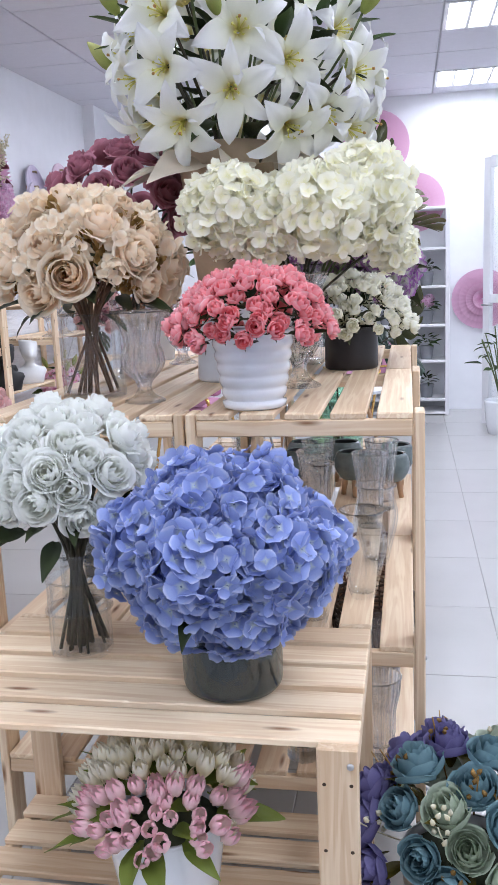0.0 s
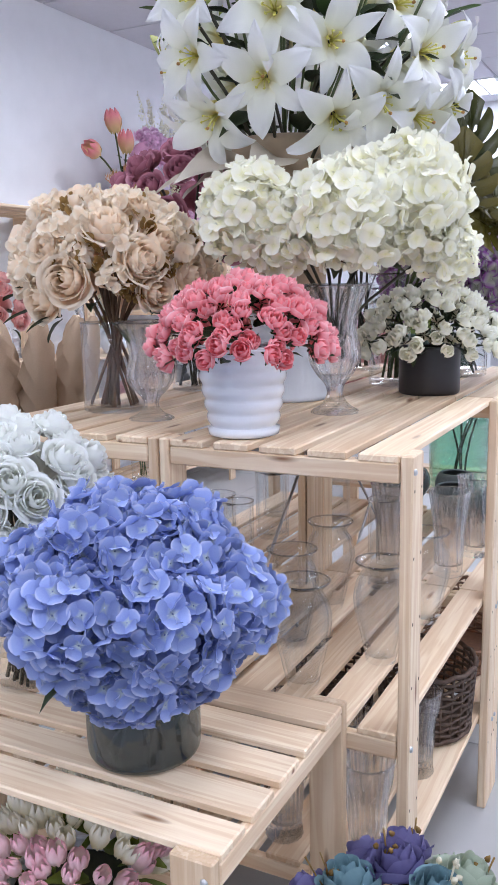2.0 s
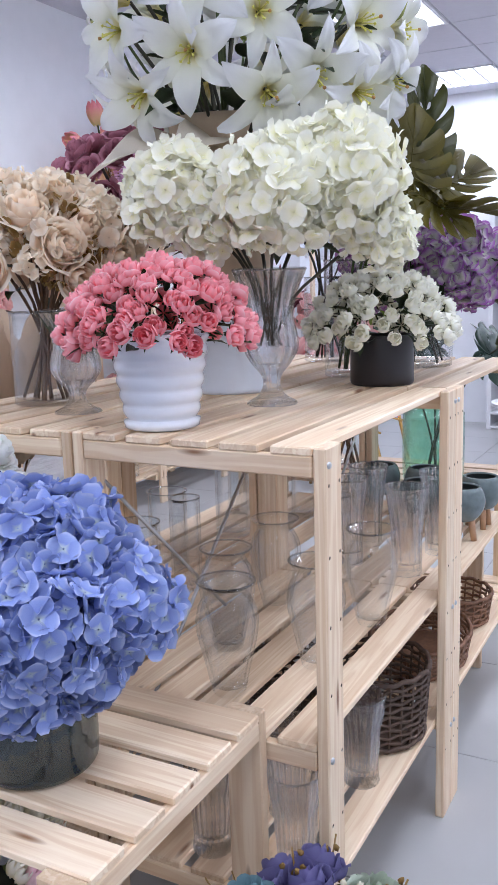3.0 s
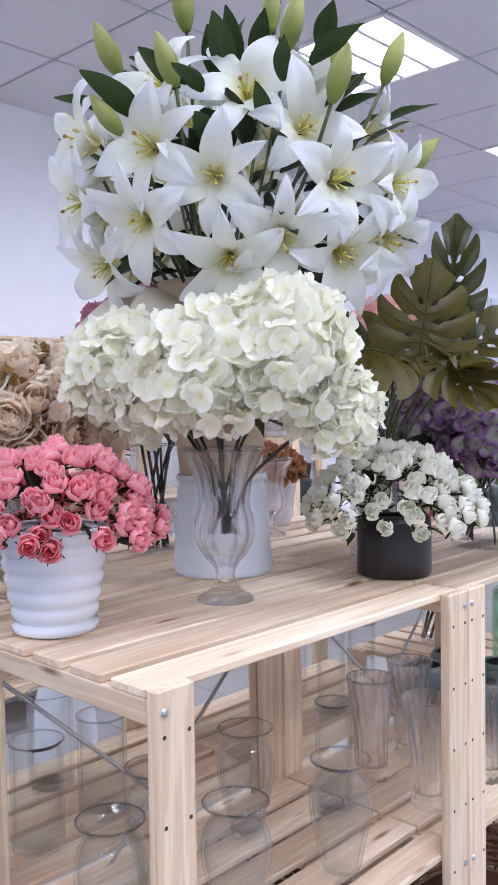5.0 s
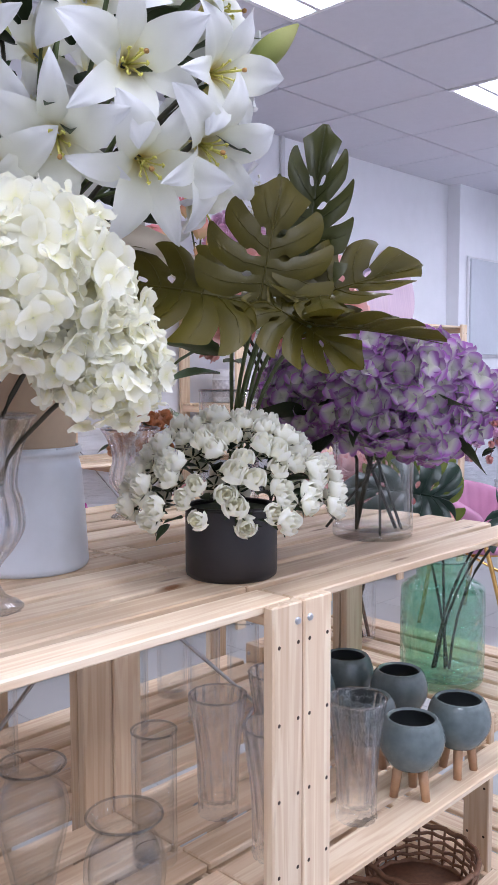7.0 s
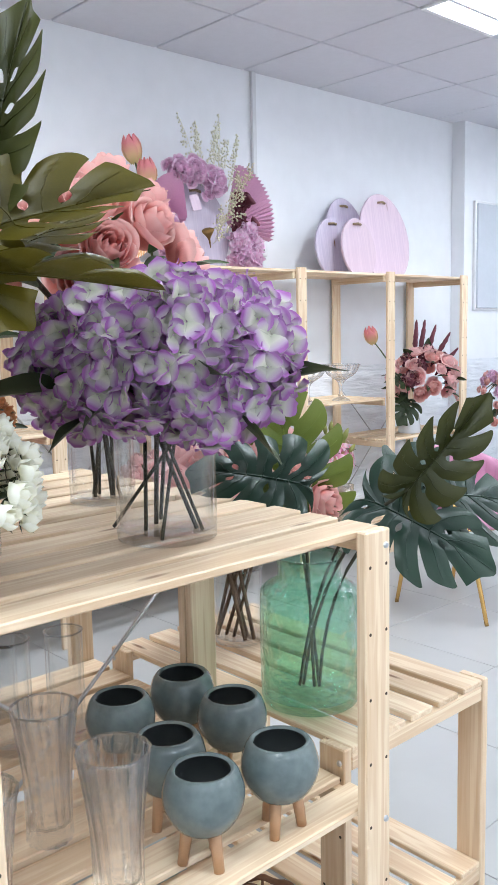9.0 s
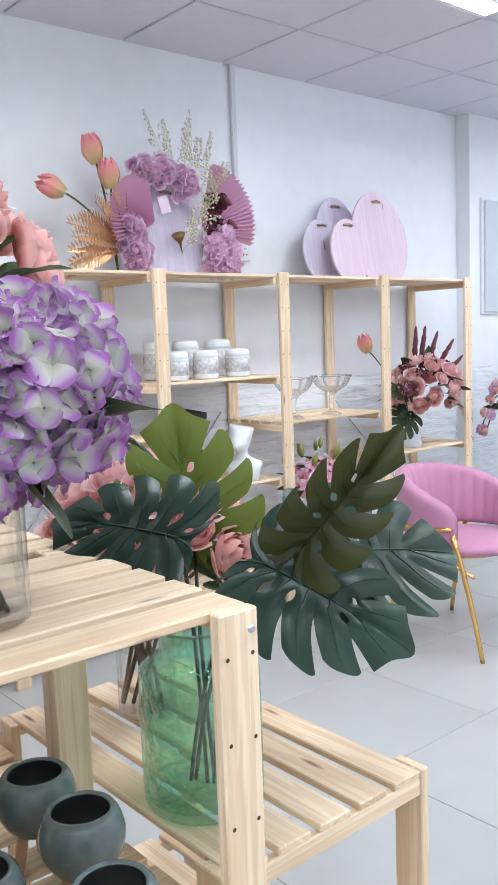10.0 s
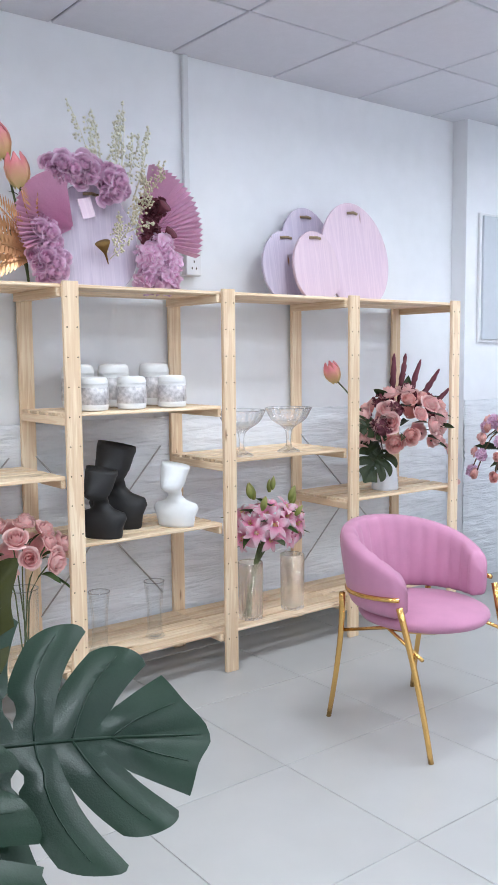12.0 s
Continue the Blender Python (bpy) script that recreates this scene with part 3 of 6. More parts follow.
M_WROSE = petal("petal_white_rose", (0.96, 0.97, 0.91), (0.97, 0.98, 0.96), centre=(0.95, 0.93, 0.78), vary=0.01, through_light=0.40)
M_PINK = petal("petal_coral_pink", (0.97, 0.27, 0.30), (0.98, 0.56, 0.59), centre=(0.90, 0.15, 0.17), edge=(0.98, 0.82, 0.83), vary=0.05, through_light=0.40)
M_BUD = petal("petal_ivory_bud", (0.96, 0.94, 0.77), (0.98, 0.97, 0.90), centre=(0.88, 0.83, 0.60), vary=0.02, through_light=0.40)
M_BURG = petal("petal_dusty_rose", (0.42, 0.13, 0.18), (0.58, 0.27, 0.34), centre=(0.28, 0.07, 0.10), vary=0.15)
M_CORAL = petal("petal_coral_peony", (0.95, 0.44, 0.40), (0.97, 0.66, 0.61), centre=(0.88, 0.22, 0.20), vary=0.1)
M_BLUSH = petal("petal_blush", (0.95, 0.50, 0.50), (0.97, 0.72, 0.69), centre=(0.90, 0.30, 0.32), vary=0.1)
M_RUST = petal("petal_rust", (0.42, 0.16, 0.06), (0.58, 0.27, 0.13), vary=0.15)
M_TEAL = petal("petal_dusty_blue", (0.16, 0.30, 0.36), (0.30, 0.47, 0.52), centre=(0.12, 0.22, 0.28), vary=0.15)
M_INDIGO = petal("petal_indigo", (0.13, 0.11, 0.30), (0.26, 0.24, 0.46), centre=(0.05, 0.04, 0.12), vary=0.15)
M_SAGE = petal("petal_sage", (0.42, 0.50, 0.36), (0.62, 0.70, 0.56), vary=0.1)
M_OCHRE = petal("petal_ochre", (0.26, 0.14, 0.04), (0.40, 0.25, 0.08), vary=0.2)
M_TULW = petal("petal_tulip_cream", (0.94, 0.86, 0.58), (0.97, 0.94, 0.82), vary=0.03, through_light=0.25)
M_TULP = petal("petal_tulip_pink", (0.96, 0.80, 0.74), (0.96, 0.60, 0.67), edge=(0.95, 0.46, 0.58), vary=0.06, through_light=0.25)
M_STAR = petal("petal_stargazer", (0.84, 0.22, 0.42), (0.92, 0.74, 0.80), centre=(0.60, 0.04, 0.16), edge=(0.90, 0.84, 0.86), vary=0.08)
M_LOTUS = petal("petal_protea", (0.85, 0.66, 0.34), (0.92, 0.30, 0.38), centre=(0.62, 0.66, 0.24), vary=0.08)
M_GOLD = plain("gold_fern_paint", (0.62, 0.34, 0.16), 0.35, 0.6)
M_DRIED = petal("dried_cream", (0.82, 0.75, 0.52), (0.92, 0.88, 0.72), vary=0.12)
M_PLUM = petal("dried_plum", (0.16, 0.04, 0.06), (0.28, 0.09, 0.12), vary=0.2)
M_PAMPAS = petal("pampas_tan", (0.58, 0.41, 0.26), (0.72, 0.54, 0.38), vary=0.2)

ROSE = {}


def roses(key, mat, **kw):
    if key not in ROSE:
        ROSE[key] = [rose_mesh("bloom", mat, **kw) for _ in range(3)]
    return ROSE[key]


LEAVES = {m.name: [blade_mesh("leaf", m, RNG.choice((0.36, 0.45)), 0.4, d) for d in (0.2, 0.6)] for m in (LEAF, LEAF_DARK, LEAF_BRIGHT, LEAF_OLIVE)}


def add_blooms(t, base, meshes, spots, size, squash=1.0, name="bloom", vary=0.15):
    for p, n in spots:
        part(name, RNG.choice(meshes), None, t, Matrix.Translation(-Vector(base)) @ facing(p, n, u(0, 6.28), size * u(1 - vary, 1 + vary), squash))


def add_leaves(t, base, mat, spots, size, name="leaf", lay=0.6):
    for p, n in spots:
        n = Vector(n).normalized()
        d = (Vector((n.x, n.y, n.z * 0.3 - 0.1 * lay)) + Vector((u(-.3, .3), u(-.3, .3), u(-.2, .3)))).normalized()
        q = d.to_track_quat("X", "Z").to_matrix().to_4x4()
        part(name, RNG.choice(LEAVES[mat.name]), None, t, Matrix.Translation(Vector(p) - Vector(base)) @ q @ Matrix.Rotation(u(-0.6, 0.6), 4, "X") @ Matrix.Diagonal((size * u(0.7, 1.2),) * 3 + (1,)))


def add_stems(t, base, tops, foot, mat, r=0.003, spread=0.03, cross=True):
    """Stems from the vase's foot up to the blooms."""
    for p in tops:
        p = Vector(p) - Vector(base)
        f = Vector((u(-spread, spread), u(-spread, spread), foot))
        if cross:
            d = Vector((p.x, p.y, 0))
            f = f - d.normalized() * spread * 0.6 if d.length > 0.01 else f
        m = Vector((p.x * 0.22, p.y * 0.22, p.z * 0.62))
        part("stem", tube(bend(f, f.lerp(m, 0.6) , m, 4) + bend(m, m + (m - f) * 0.25, p, 4)[1:], r * u(0.7, 1.0), 6), mat, t)


def bouquet(label, base, category="bouquet", group=""):
    return thing("bouquet", label, category, pose(*base), group)


def vessel(name, label, at, outer, mat, wall=0.003, seg=40, category="vase", group="", ripple=None, bottom=0.006, extra=None):
    """A hollow turned vessel with a solid foot."""
    outer = list(outer)
    inner = [(max(0.001, r - wall), z) for r, z in outer if z > bottom][::-1]
    cut = mat.name.endswith("wall")
    clear = mat.name.endswith("glass") and not cut
    if clear:   # a blown wall: one clear skin with a rounded lip and a thick floor
        r1, z1 = outer[-1]
        inner = [(r1 - 0.3 * wall, z1 + 0.4 * wall), (r1 - wall, z1), (r1 - wall, z1 - 0.006)]
    if mat.name == "pressed_wall":
        floor_at = max([z for r, z in outer if r < 0.030] + [bottom]) + 0.012
        inner = [(max(0.001, r - wall), z) for r, z in outer if z > floor_at][::-1]
    prof = [(0.0005, 0)] + outer + inner + ([] if clear else [(0.0005, inner[-1][1])])
    t = thing(name, label, category, pose(*at), group)
    body = part("body", lathe(prof, seg * 2 if cut else seg, ripple=ripple), mat, t)
    if cut:
        body.visible_shadow = False
        r1, z1 = outer[-1]
        part("rim", tube([((r1 - wall / 2) * math.cos(q), (r1 - wall / 2) * math.sin(q), z1) for q in (2 * math.pi * i / 48 for i in range(49))], wall * 0.55, 6), RIM_GLASS, t)
        part("foot", lathe([(0.0005, -0.0002), (outer[0][0] * 0.95, -0.0002), (outer[0][0] * 0.97, 0.002)], seg), RIM_GLASS, t)
    elif not clear:
        rr, zr = outer[-1]
        part("rim", tube([((rr - wall / 2) * math.cos(q), (rr - wall / 2) * math.sin(q), zr) for q in (2 * math.pi * i / 40 for i in range(41))], wall * 0.62, 6), mat, t)
    if clear:
        r0 = [r for r, z in outer if z >= bottom][0]
        ring = [(r1 * math.cos(q), r1 * math.sin(q), z1) for q in (2 * math.pi * i / 48 for i in range(49))]
        part("rim", tube(ring, 0.0019, 6), RIM_GLASS, t)
        part("inner_wall", lathe([(r - 0.006, z) for r, z in outer if z > bottom], seg), mat, t)
        part("glass_floor", lathe([(0.0005, bottom + 0.001), (r0 * 0.8, bottom), (r0 - 0.001, bottom + 0.004)], seg), mat, t)
    return t


def smooth_profile(points, n=24):
    """Fills a turned profile in with a smooth curve through its points."""
    out = []
    k = len(points)
    for i in range(k - 1):
        p0, p1, p2, p3 = points[max(0, i - 1)], points[i], points[i + 1], points[min(k - 1, i + 2)]
        steps = max(2, n // (k - 1))
        for j in range(steps):
            t = j / steps
            q = [0.5 * (2 * p1[c] + (p2[c] - p0[c]) * t + (2 * p0[c] - 5 * p1[c] + 4 * p2[c] - p3[c]) * t * t + (3 * p1[c] - p0[c] - 3 * p2[c] + p3[c]) * t ** 3) for c in (0, 1)]
            out.append((max(0.001, q[0]), q[1]))
    out.append(points[-1])
    return out

# ---- on the display table ----
CLEAR = glass("clear_glass", (0.985, 0.99, 0.993), 0.015, wave=0.15, shine=0.03)
PANE = CLEAR
# grey tint on rims and feet stands in for refraction's dark edge lines
RIM_GLASS = glass("rim_of_glass", (0.84, 0.86, 0.88), 0.05)
CUT = pressed("pressed_wall", (0.995, 0.995, 1.0), 0.55, 0.3)
GREEN_GLASS = glass("green_glass", (0.77, 0.95, 0.86), 0.03, wave=2.0, body=0.01, shine=0.09)
SMOKE = glass("smoked_glass", (0.32, 0.40, 0.41), 0.04, wave=0.3, body=0.06)
CERAMIC = plain("white_glazed_ceramic", (0.80, 0.82, 0.86), 0.18, spot=0.02, coat=0.5, relief=0.02)
BLACKPOT = plain("black_satin_ceramic", (0.018, 0.014, 0.014), 0.4, spot=0.1)
GREYPOT = plain("grey_glazed_ceramic", (0.13, 0.165, 0.165), 0.22, spot=0.12, scale=60, coat=0.3)
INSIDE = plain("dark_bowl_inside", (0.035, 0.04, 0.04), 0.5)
PEG = plain("beech_leg", (0.52, 0.30, 0.16), 0.5, spot=0.1)
KRAFT = plain("kraft_paper", (0.56, 0.43, 0.30), 0.8, spot=0.08, scale=20, relief=0.5)
ENAMEL = plain("pale_blue_white_enamel", (0.70, 0.74, 0.80), 0.3, spot=0.03)
WICKER = plain("dark_wicker", (0.10, 0.06, 0.04), 0.7, spot=0.25, scale=90, relief=0.6)
SOIL = plain("foam_filler", (0.05, 0.06, 0.03), 0.9)

HYD = {k: [hydrangea_mesh("head", m, c, s) for _ in range(3)] for k, m, c, s in (("blue", M_BLUE, 120, 0.29), ("white", M_WHITE, 280, 0.205), ("purple", M_PURPLE, 115, 0.29), ("lilac", M_LILAC, 60, 0.4))}

# blue hydrangeas in smoked glass, on the low bench
B = (-0.335, 1.462, LOW)
vessel("vase", "dark smoked glass cylinder vase on the low bench", B, smooth_profile([(0.075, 0.0), (0.086, 0.008), (0.089, 0.03), (0.089, 0.12), (0.087, 0.175)], 24), SMOKE, 0.004)
t = bouquet("full dome of blue cloth hydrangeas in a smoked vase", B)
spots = []
for k in range(6):
    a = 0.4 + k * math.pi / 3
    spots.append((Vector((B[0] + 0.142 * math.cos(a), B[1] + 0.142 * math.sin(a), LOW + 0.265 + u(-0.015, 0.025))), (math.cos(a), math.sin(a), 0.35)))
for k in range(4):
    a = 0.9 + k * math.pi / 2
    spots.append((Vector((B[0] + 0.065 * math.cos(a), B[1] + 0.065 * math.sin(a), LOW + 0.325 + u(-0.01, 0.02))), (0.4 * math.cos(a), 0.4 * math.sin(a), 1)))
for k in range(5):
    a = 0.1 + k * math.pi * 0.4
    spots.append((Vector((B[0] + 0.085 * math.cos(a), B[1] + 0.085 * math.sin(a), LOW + 0.185 + u(-0.012, 0.012))), (math.cos(a), math.sin(a), -0.35)))
add_blooms(t, B, HYD["blue"], spots, 0.082, 0.95, "hydrangea_head", 0.08)
add_leaves(t, B, LEAF_DARK, dome(10, (0.10, 0.10, 0.05), (B[0], B[1], LOW + 0.17), -0.3), 0.09)
add_stems(t, B, [p for p, n in spots[:9]], 0.01, STEM_DARK, 0.004)

# white roses in a clear bottle vase, on the low bench
B = (-0.665, 1.576, LOW)
vessel("vase", "clear glass cylinder vase with a ring, on the low bench", B, smooth_profile([(0.055, 0.0), (0.061, 0.006), (0.061, 0.085), (0.067, 0.09), (0.061, 0.096), (0.061, 0.150), (0.068, 0.155), (0.061, 0.160), (0.061, 0.21)], 40), CLEAR, 0.004)
t = bouquet("dome of white cloth roses over dark leaves", B)
spots = dome(46, (0.145, 0.145, 0.13), (B[0], B[1], LOW + 0.345), -0.3, 0.10)
add_blooms(t, B, roses("white", M_WROSE, petals=20, opening=0.9), spots, 0.042)
add_leaves(t, B, LEAF_DARK, dome(26, (0.11, 0.11, 0.06), (B[0], B[1], LOW + 0.28), -0.6), 0.09)
add_stems(t, B, [p * 0.5 + Vector((B[0], B[1], LOW + 0.3)) * 0.5 for p, n in spots[::2]], 0.01, STEM_DARK, 0.004)

# tulips under the low bench
B = (-0.465, 1.42, 0.17)
vessel("flower_pot", "white ceramic pot under the low bench", B, smooth_profile([(0.075, 0.0), (0.085, 0.01), (0.104, 0.13), (0.108, 0.19)], 18), CERAMIC, 0.006, category="pot")
t = bouquet("dense bunch of cream and pink cloth tulips", B)
part("foam", lathe([(0.0005, 0.15), (0.1, 0.15), (0.1, 0.17), (0.0005, 0.18)], 24), SOIL, t)
tw, tp = tulip_mesh("tulip", M_TULW), tulip_mesh("tulip", M_TULP)
for k, (p, n) in enumerate(dome(130, (0.145, 0.145, 0.12), (B[0], B[1], 0.17 + 0.20), -0.05, 0.1)):
    pinkish = (p.y < B[1] - 0.06 and p.z < 0.46) or p.x > B[0] + 0.12
    part("tulip", tp if pinkish else tw, None, t, Matrix.Translation(-Vector(B)) @ facing(p, n + Vector((0, 0, 0.5)), u(0, 6), 0.0235 * u(0.85, 1.15)))
add_leaves(t, B, LEAF_BRIGHT, dome(26, (0.11, 0.11, 0.05), (B[0], B[1], 0.17 + 0.19), -0.2), 0.11)

# dusty blue and indigo peonies beside the bench, in a bucket on the floor
B = (0.085, 1.53, 0.0)
vessel("bucket", "grey zinc bucket on the floor", B, smooth_profile([(0.10, 0.0), (0.105, 0.01), (0.13, 0.24)], 10), STEEL, 0.004, category="bucket")
t = bouquet("mixed dusty blue, indigo and sage cloth peonies", B)
part("foam", lathe([(0.0005, 0.18), (0.12, 0.18), (0.12, 0.22), (0.0005, 0.23)], 24), SOIL, t)
mix = [roses("teal", M_TEAL, petals=20, opening=0.72), roses("indigo", M_INDIGO, petals=20, opening=0.72), roses("sage", M_SAGE, petals=20, opening=0.72), roses("ochre", M_OCHRE, petals=16)]
for k, (p, n) in enumerate(dome(40, (0.19, 0.19, 0.17), (B[0], B[1], 0.265), -0.15, 0.12)):
    add_blooms(t, B, mix[(0, 1, 0, 2, 0, 3, 1, 2)[k % 8]], [(p, n)], 0.052)
add_leaves(t, B, LEAF_OLIVE, dome(30, (0.17, 0.17, 0.14), (B[0], B[1], 0.265), -0.2), 0.07)
for p, n in dome(16, (0.2, 0.2, 0.19), (B[0], B[1], 0.265), 0.1):
    s = tube(bend(p - Vector(n).normalized() * 0.05, p, p + Vector(n).normalized() * 0.05 + Vector((0, 0, 0.02)), 5), 0.0015, 4)
    for k in range(9):
        s.join(lathe([(0.0, -0.006), (0.005, -0.002), (0.004, 0.003), (0.0, 0.008)], 5), facing(p + Vector((u(-.018, .018), u(-.018, .018), u(0, .06))), (u(-1, 1), u(-1, 1), 1)))
    s.v = [tuple(Vector(q) - Vector(B)) for q in s.v]
    part("berry_spray", s, M_OCHRE if RNG.random() < 0.6 else M_DRIED, t)

# pink roses in the ribbed white pot
B = (-0.345, 1.845, HIGH)
prof = [(0.052, 0.0), (0.062, 0.004), (0.064, 0.016), (0.057, 0.018)]
for k in range(40):
    z = 0.020 + 0.142 * k / 39
    prof.append((0.057 + 0.022 * (k / 39) ** 0.8 + 0.0042 * abs(math.sin(math.pi * k / 39 * 5.5)), z))
prof.append((0.080, 0.165))
vessel("flower_pot", "white ribbed ceramic pot with its own saucer foot", B, [(r * 1.07, z) for r, z in prof], CERAMIC, 0.005, 48, category="pot")
t = bouquet("dome of small coral-pink cloth rosebuds", B)
part("foam", lathe([(0.0005, 0.13), (0.07, 0.13), (0.07, 0.15), (0.0005, 0.16)], 24), SOIL, t)
add_blooms(t, B, roses("pink", M_PINK, petals=11, n=5, opening=0.45, green=LEAF_DARK), dome(120, (0.165, 0.165, 0.125), (B[0], B[1], HIGH + 0.16), -0.12, 0.16), 0.0255)
add_leaves(t, B, LEAF_DARK, dome(46, (0.135, 0.135, 0.10), (B[0], B[1], HIGH + 0.16), -0.2, 0.3), 0.05)

# ivory buds in the black pot
B = (-0.185, 2.56, HIGH)
vessel("flower_pot", "short black cylinder pot", B, [(0.070, 0.0), (0.075, 0.004), (0.076, 0.01), (0.076, 0.112), (0.074, 0.116)], BLACKPOT, 0.005, 48, category="pot")
t = bouquet("low dome of ivory cloth rosebuds", B)
part("foam", lathe([(0.0005, 0.09), (0.07, 0.09), (0.07, 0.11), (0.0005, 0.115)], 24), SOIL, t)
add_blooms(t, B, roses("ivory", M_BUD, petals=9, n=5, opening=0.25, green=LEAF_DARK), dome(110, (0.175, 0.175, 0.150), (B[0], B[1], HIGH + 0.108), -0.02, 0.16), 0.0255)
add_leaves(t, B, LEAF_DARK, dome(50, (0.135, 0.135, 0.11), (B[0], B[1], HIGH + 0.11), -0.1, 0.3), 0.045)

# white hydrangeas in the cut goblet
B = (-0.288, 2.17, HIGH)
gob = smooth_profile([(0.052, 0.0), (0.050, 0.006), (0.030, 0.018), (0.018, 0.04), (0.022, 0.062), (0.040, 0.085), (0.055, 0.115), (0.053, 0.15), (0.046, 0.18), (0.055, 0.23), (0.076, 0.275)], 60)
vessel("goblet_vase", "tall pressed glass goblet vase with a foot", B, gob, CUT, 0.005, 48, ripple=lambda a, z: 0.035 * math.cos(12 * a) if 0.06 < z < 0.27 else 0.015 * math.cos(12 * a))
t = bouquet("wide bunch of ivory cloth hydrangeas", B)
spots = []
for x, y, z, r in ((-0.145, -0.115, 0.425, 0.098), (-0.05, -0.10, 0.385, 0.090), (0.075, -0.105, 0.415, 0.112), (0.165, -0.02, 0.445, 0.112), (0.205, 0.055, 0.345, 0.080), (-0.06, 0.05, 0.42, 0.095), (0.08, 0.09, 0.43, 0.10), (-0.135, 0.0, 0.40, 0.085)):
    c = Vector((B[0] + x, B[1] + y, HIGH + z))
    spots.append(c)
    part("hydrangea_head", RNG.choice(HYD["white"]), None, t, Matrix.Translation(-Vector(B)) @ facing(c, (x * 2.5, y * 2.5 - 0.2, 0.6), u(0, 6), r))
add_leaves(t, B, LEAF_DARK, dome(9, (0.10, 0.10, 0.03), (B[0], B[1], HIGH + 0.33), -0.3), 0.10)
add_stems(t, B, spots, 0.12, STEM_DARK, 0.004, 0.015)

# lilies in the kraft cone, standing in an enamel can
B = (-0.485, 2.36, HIGH)
vessel("enamel_can", "pale enamel milk can with a rolled rim", B, smooth_profile([(0.098, 0.0), (0.104, 0.006), (0.104, 0.03), (0.096, 0.16), (0.090, 0.19), (0.096, 0.20), (0.094, 0.208)], 40), ENAMEL, 0.004, 48, category="can")
cone = vessel("paper_cone", "brown kraft paper sleeve standing in the can", (B[0], B[1], HIGH + 0.006), [(0.070, 0.0), (0.078, 0.12), (0.092, 0.26), (0.108, 0.40), (0.128, 0.58), (0.130, 0.60)], KRAFT, 0.002, 40, category="sleeve", ripple=lambda a, z: 0.02 * math.sin(3 * a + 9 * z))
t = bouquet("great bunch of open white cloth lilies with buds", B)
LILY = [lily_mesh("lily", M_LILY, M_STAMEN) for _ in range(4)]
C = Vector((B[0] + 0.05, B[1] + 0.03, HIGH + 0.77))
FRONT, SIDE = Vector((0.69, -0.73, 0)), Vector((0.73, 0.69, 0))
OPEN = [(-0.055, -0.015), (0.12, 0.08), (0.18, -0.02), (0.07, -0.13), (-0.03, -0.17), (0.195, -0.155), (0.31, -0.01), (-0.18, 0.05), (-0.20, -0.09), (-0.165, 0.20), (-0.34, -0.03), (0.01, 0.16), (0.29, -0.12), (-0.29, -0.16), (-0.33, 0.10)]
spots = []
for r, z in OPEN:
    out = math.sqrt(max(0.02, 1 - (r / 0.40) ** 2 - (z / 0.32) ** 2))
    n = SIDE * (r / 0.40) + FRONT * out + Vector((0, 0, z / 0.40 - 0.15))
    spots.append((C + SIDE * r + FRONT * (0.30 * out) + Vector((0, 0, z)), n.normalized()))
for p, n in dome(52, (0.36, 0.34, 0.31), C, -0.7, 0.15):
    if (p - C).dot(FRONT) < 0.06:
        spots.append((p, (Vector(n) + Vector((0, 0, -0.15))).normalized()))
for k, (p, n) in enumerate(spots):
    part("lily", LILY[k % 4], None, t, Matrix.Translation(-Vector(B)) @ facing(p - n * 0.06, n, u(0, 6.28), 0.138 * u(0.92, 1.08)))
    if k % 2 == 0:
        q = p - n * 0.06 - Vector(B)
        part("stem", tube(bend((u(-.03, .03), u(-.03, .03), 0.45), (q.x * 0.3, q.y * 0.3, q.z * 0.8), q, 6), 0.004, 6), STEM_DARK, t)
LBUD = bud_mesh("bud", petal("bud_green", (0.30, 0.36, 0.08), (0.56, 0.56, 0.22), vary=0.1))
for p, n in dome(18, (0.37, 0.35, 0.36), C, 0.10, 0.12):
    part("bud", LBUD, None, t, Matrix.Translation(-Vector(B)) @ facing(p, Vector(n) + Vector((0, 0, 0.7)), 0, 0.066 * u(0.85, 1.15)))
    q = p - Vector(B)
    part("stem", tube(bend((q.x * 0.3, q.y * 0.3, 0.62), (q.x * 0.75, q.y * 0.75, q.z * 0.8), q, 6), 0.0035, 6), STEM, t)
add_leaves(t, B, LEAF, dome(46, (0.34, 0.31, 0.33), C, 0.15, 0.3), 0.125, lay=-3.5)
add_leaves(t, B, LEAF_DARK, dome(60, (0.25, 0.23, 0.22), C, -0.9, 0.5), 0.12, lay=-1.0)
WRAP = petal("cream_paper_leaf", (0.58, 0.50, 0.38), (0.70, 0.64, 0.54), vary=0.08)
for k in range(10):
    a = k * 0.628
    d = Vector((math.cos(a), math.sin(a), 0.1))
    part("dry_leaf", LEAVES.setdefault("wrap", [blade_mesh("leaf", WRAP, 0.55, 0.3, 0.9)])[0], None, t, Matrix.Translation((0.12 * d.x, 0.12 * d.y, 0.55)) @ d.to_track_quat("X", "Z").to_matrix().to_4x4() @ Matrix.Rotation(u(-.6, .6), 4, "X") @ Matrix.Diagonal((0.19, 0.19, 0.19, 1)))

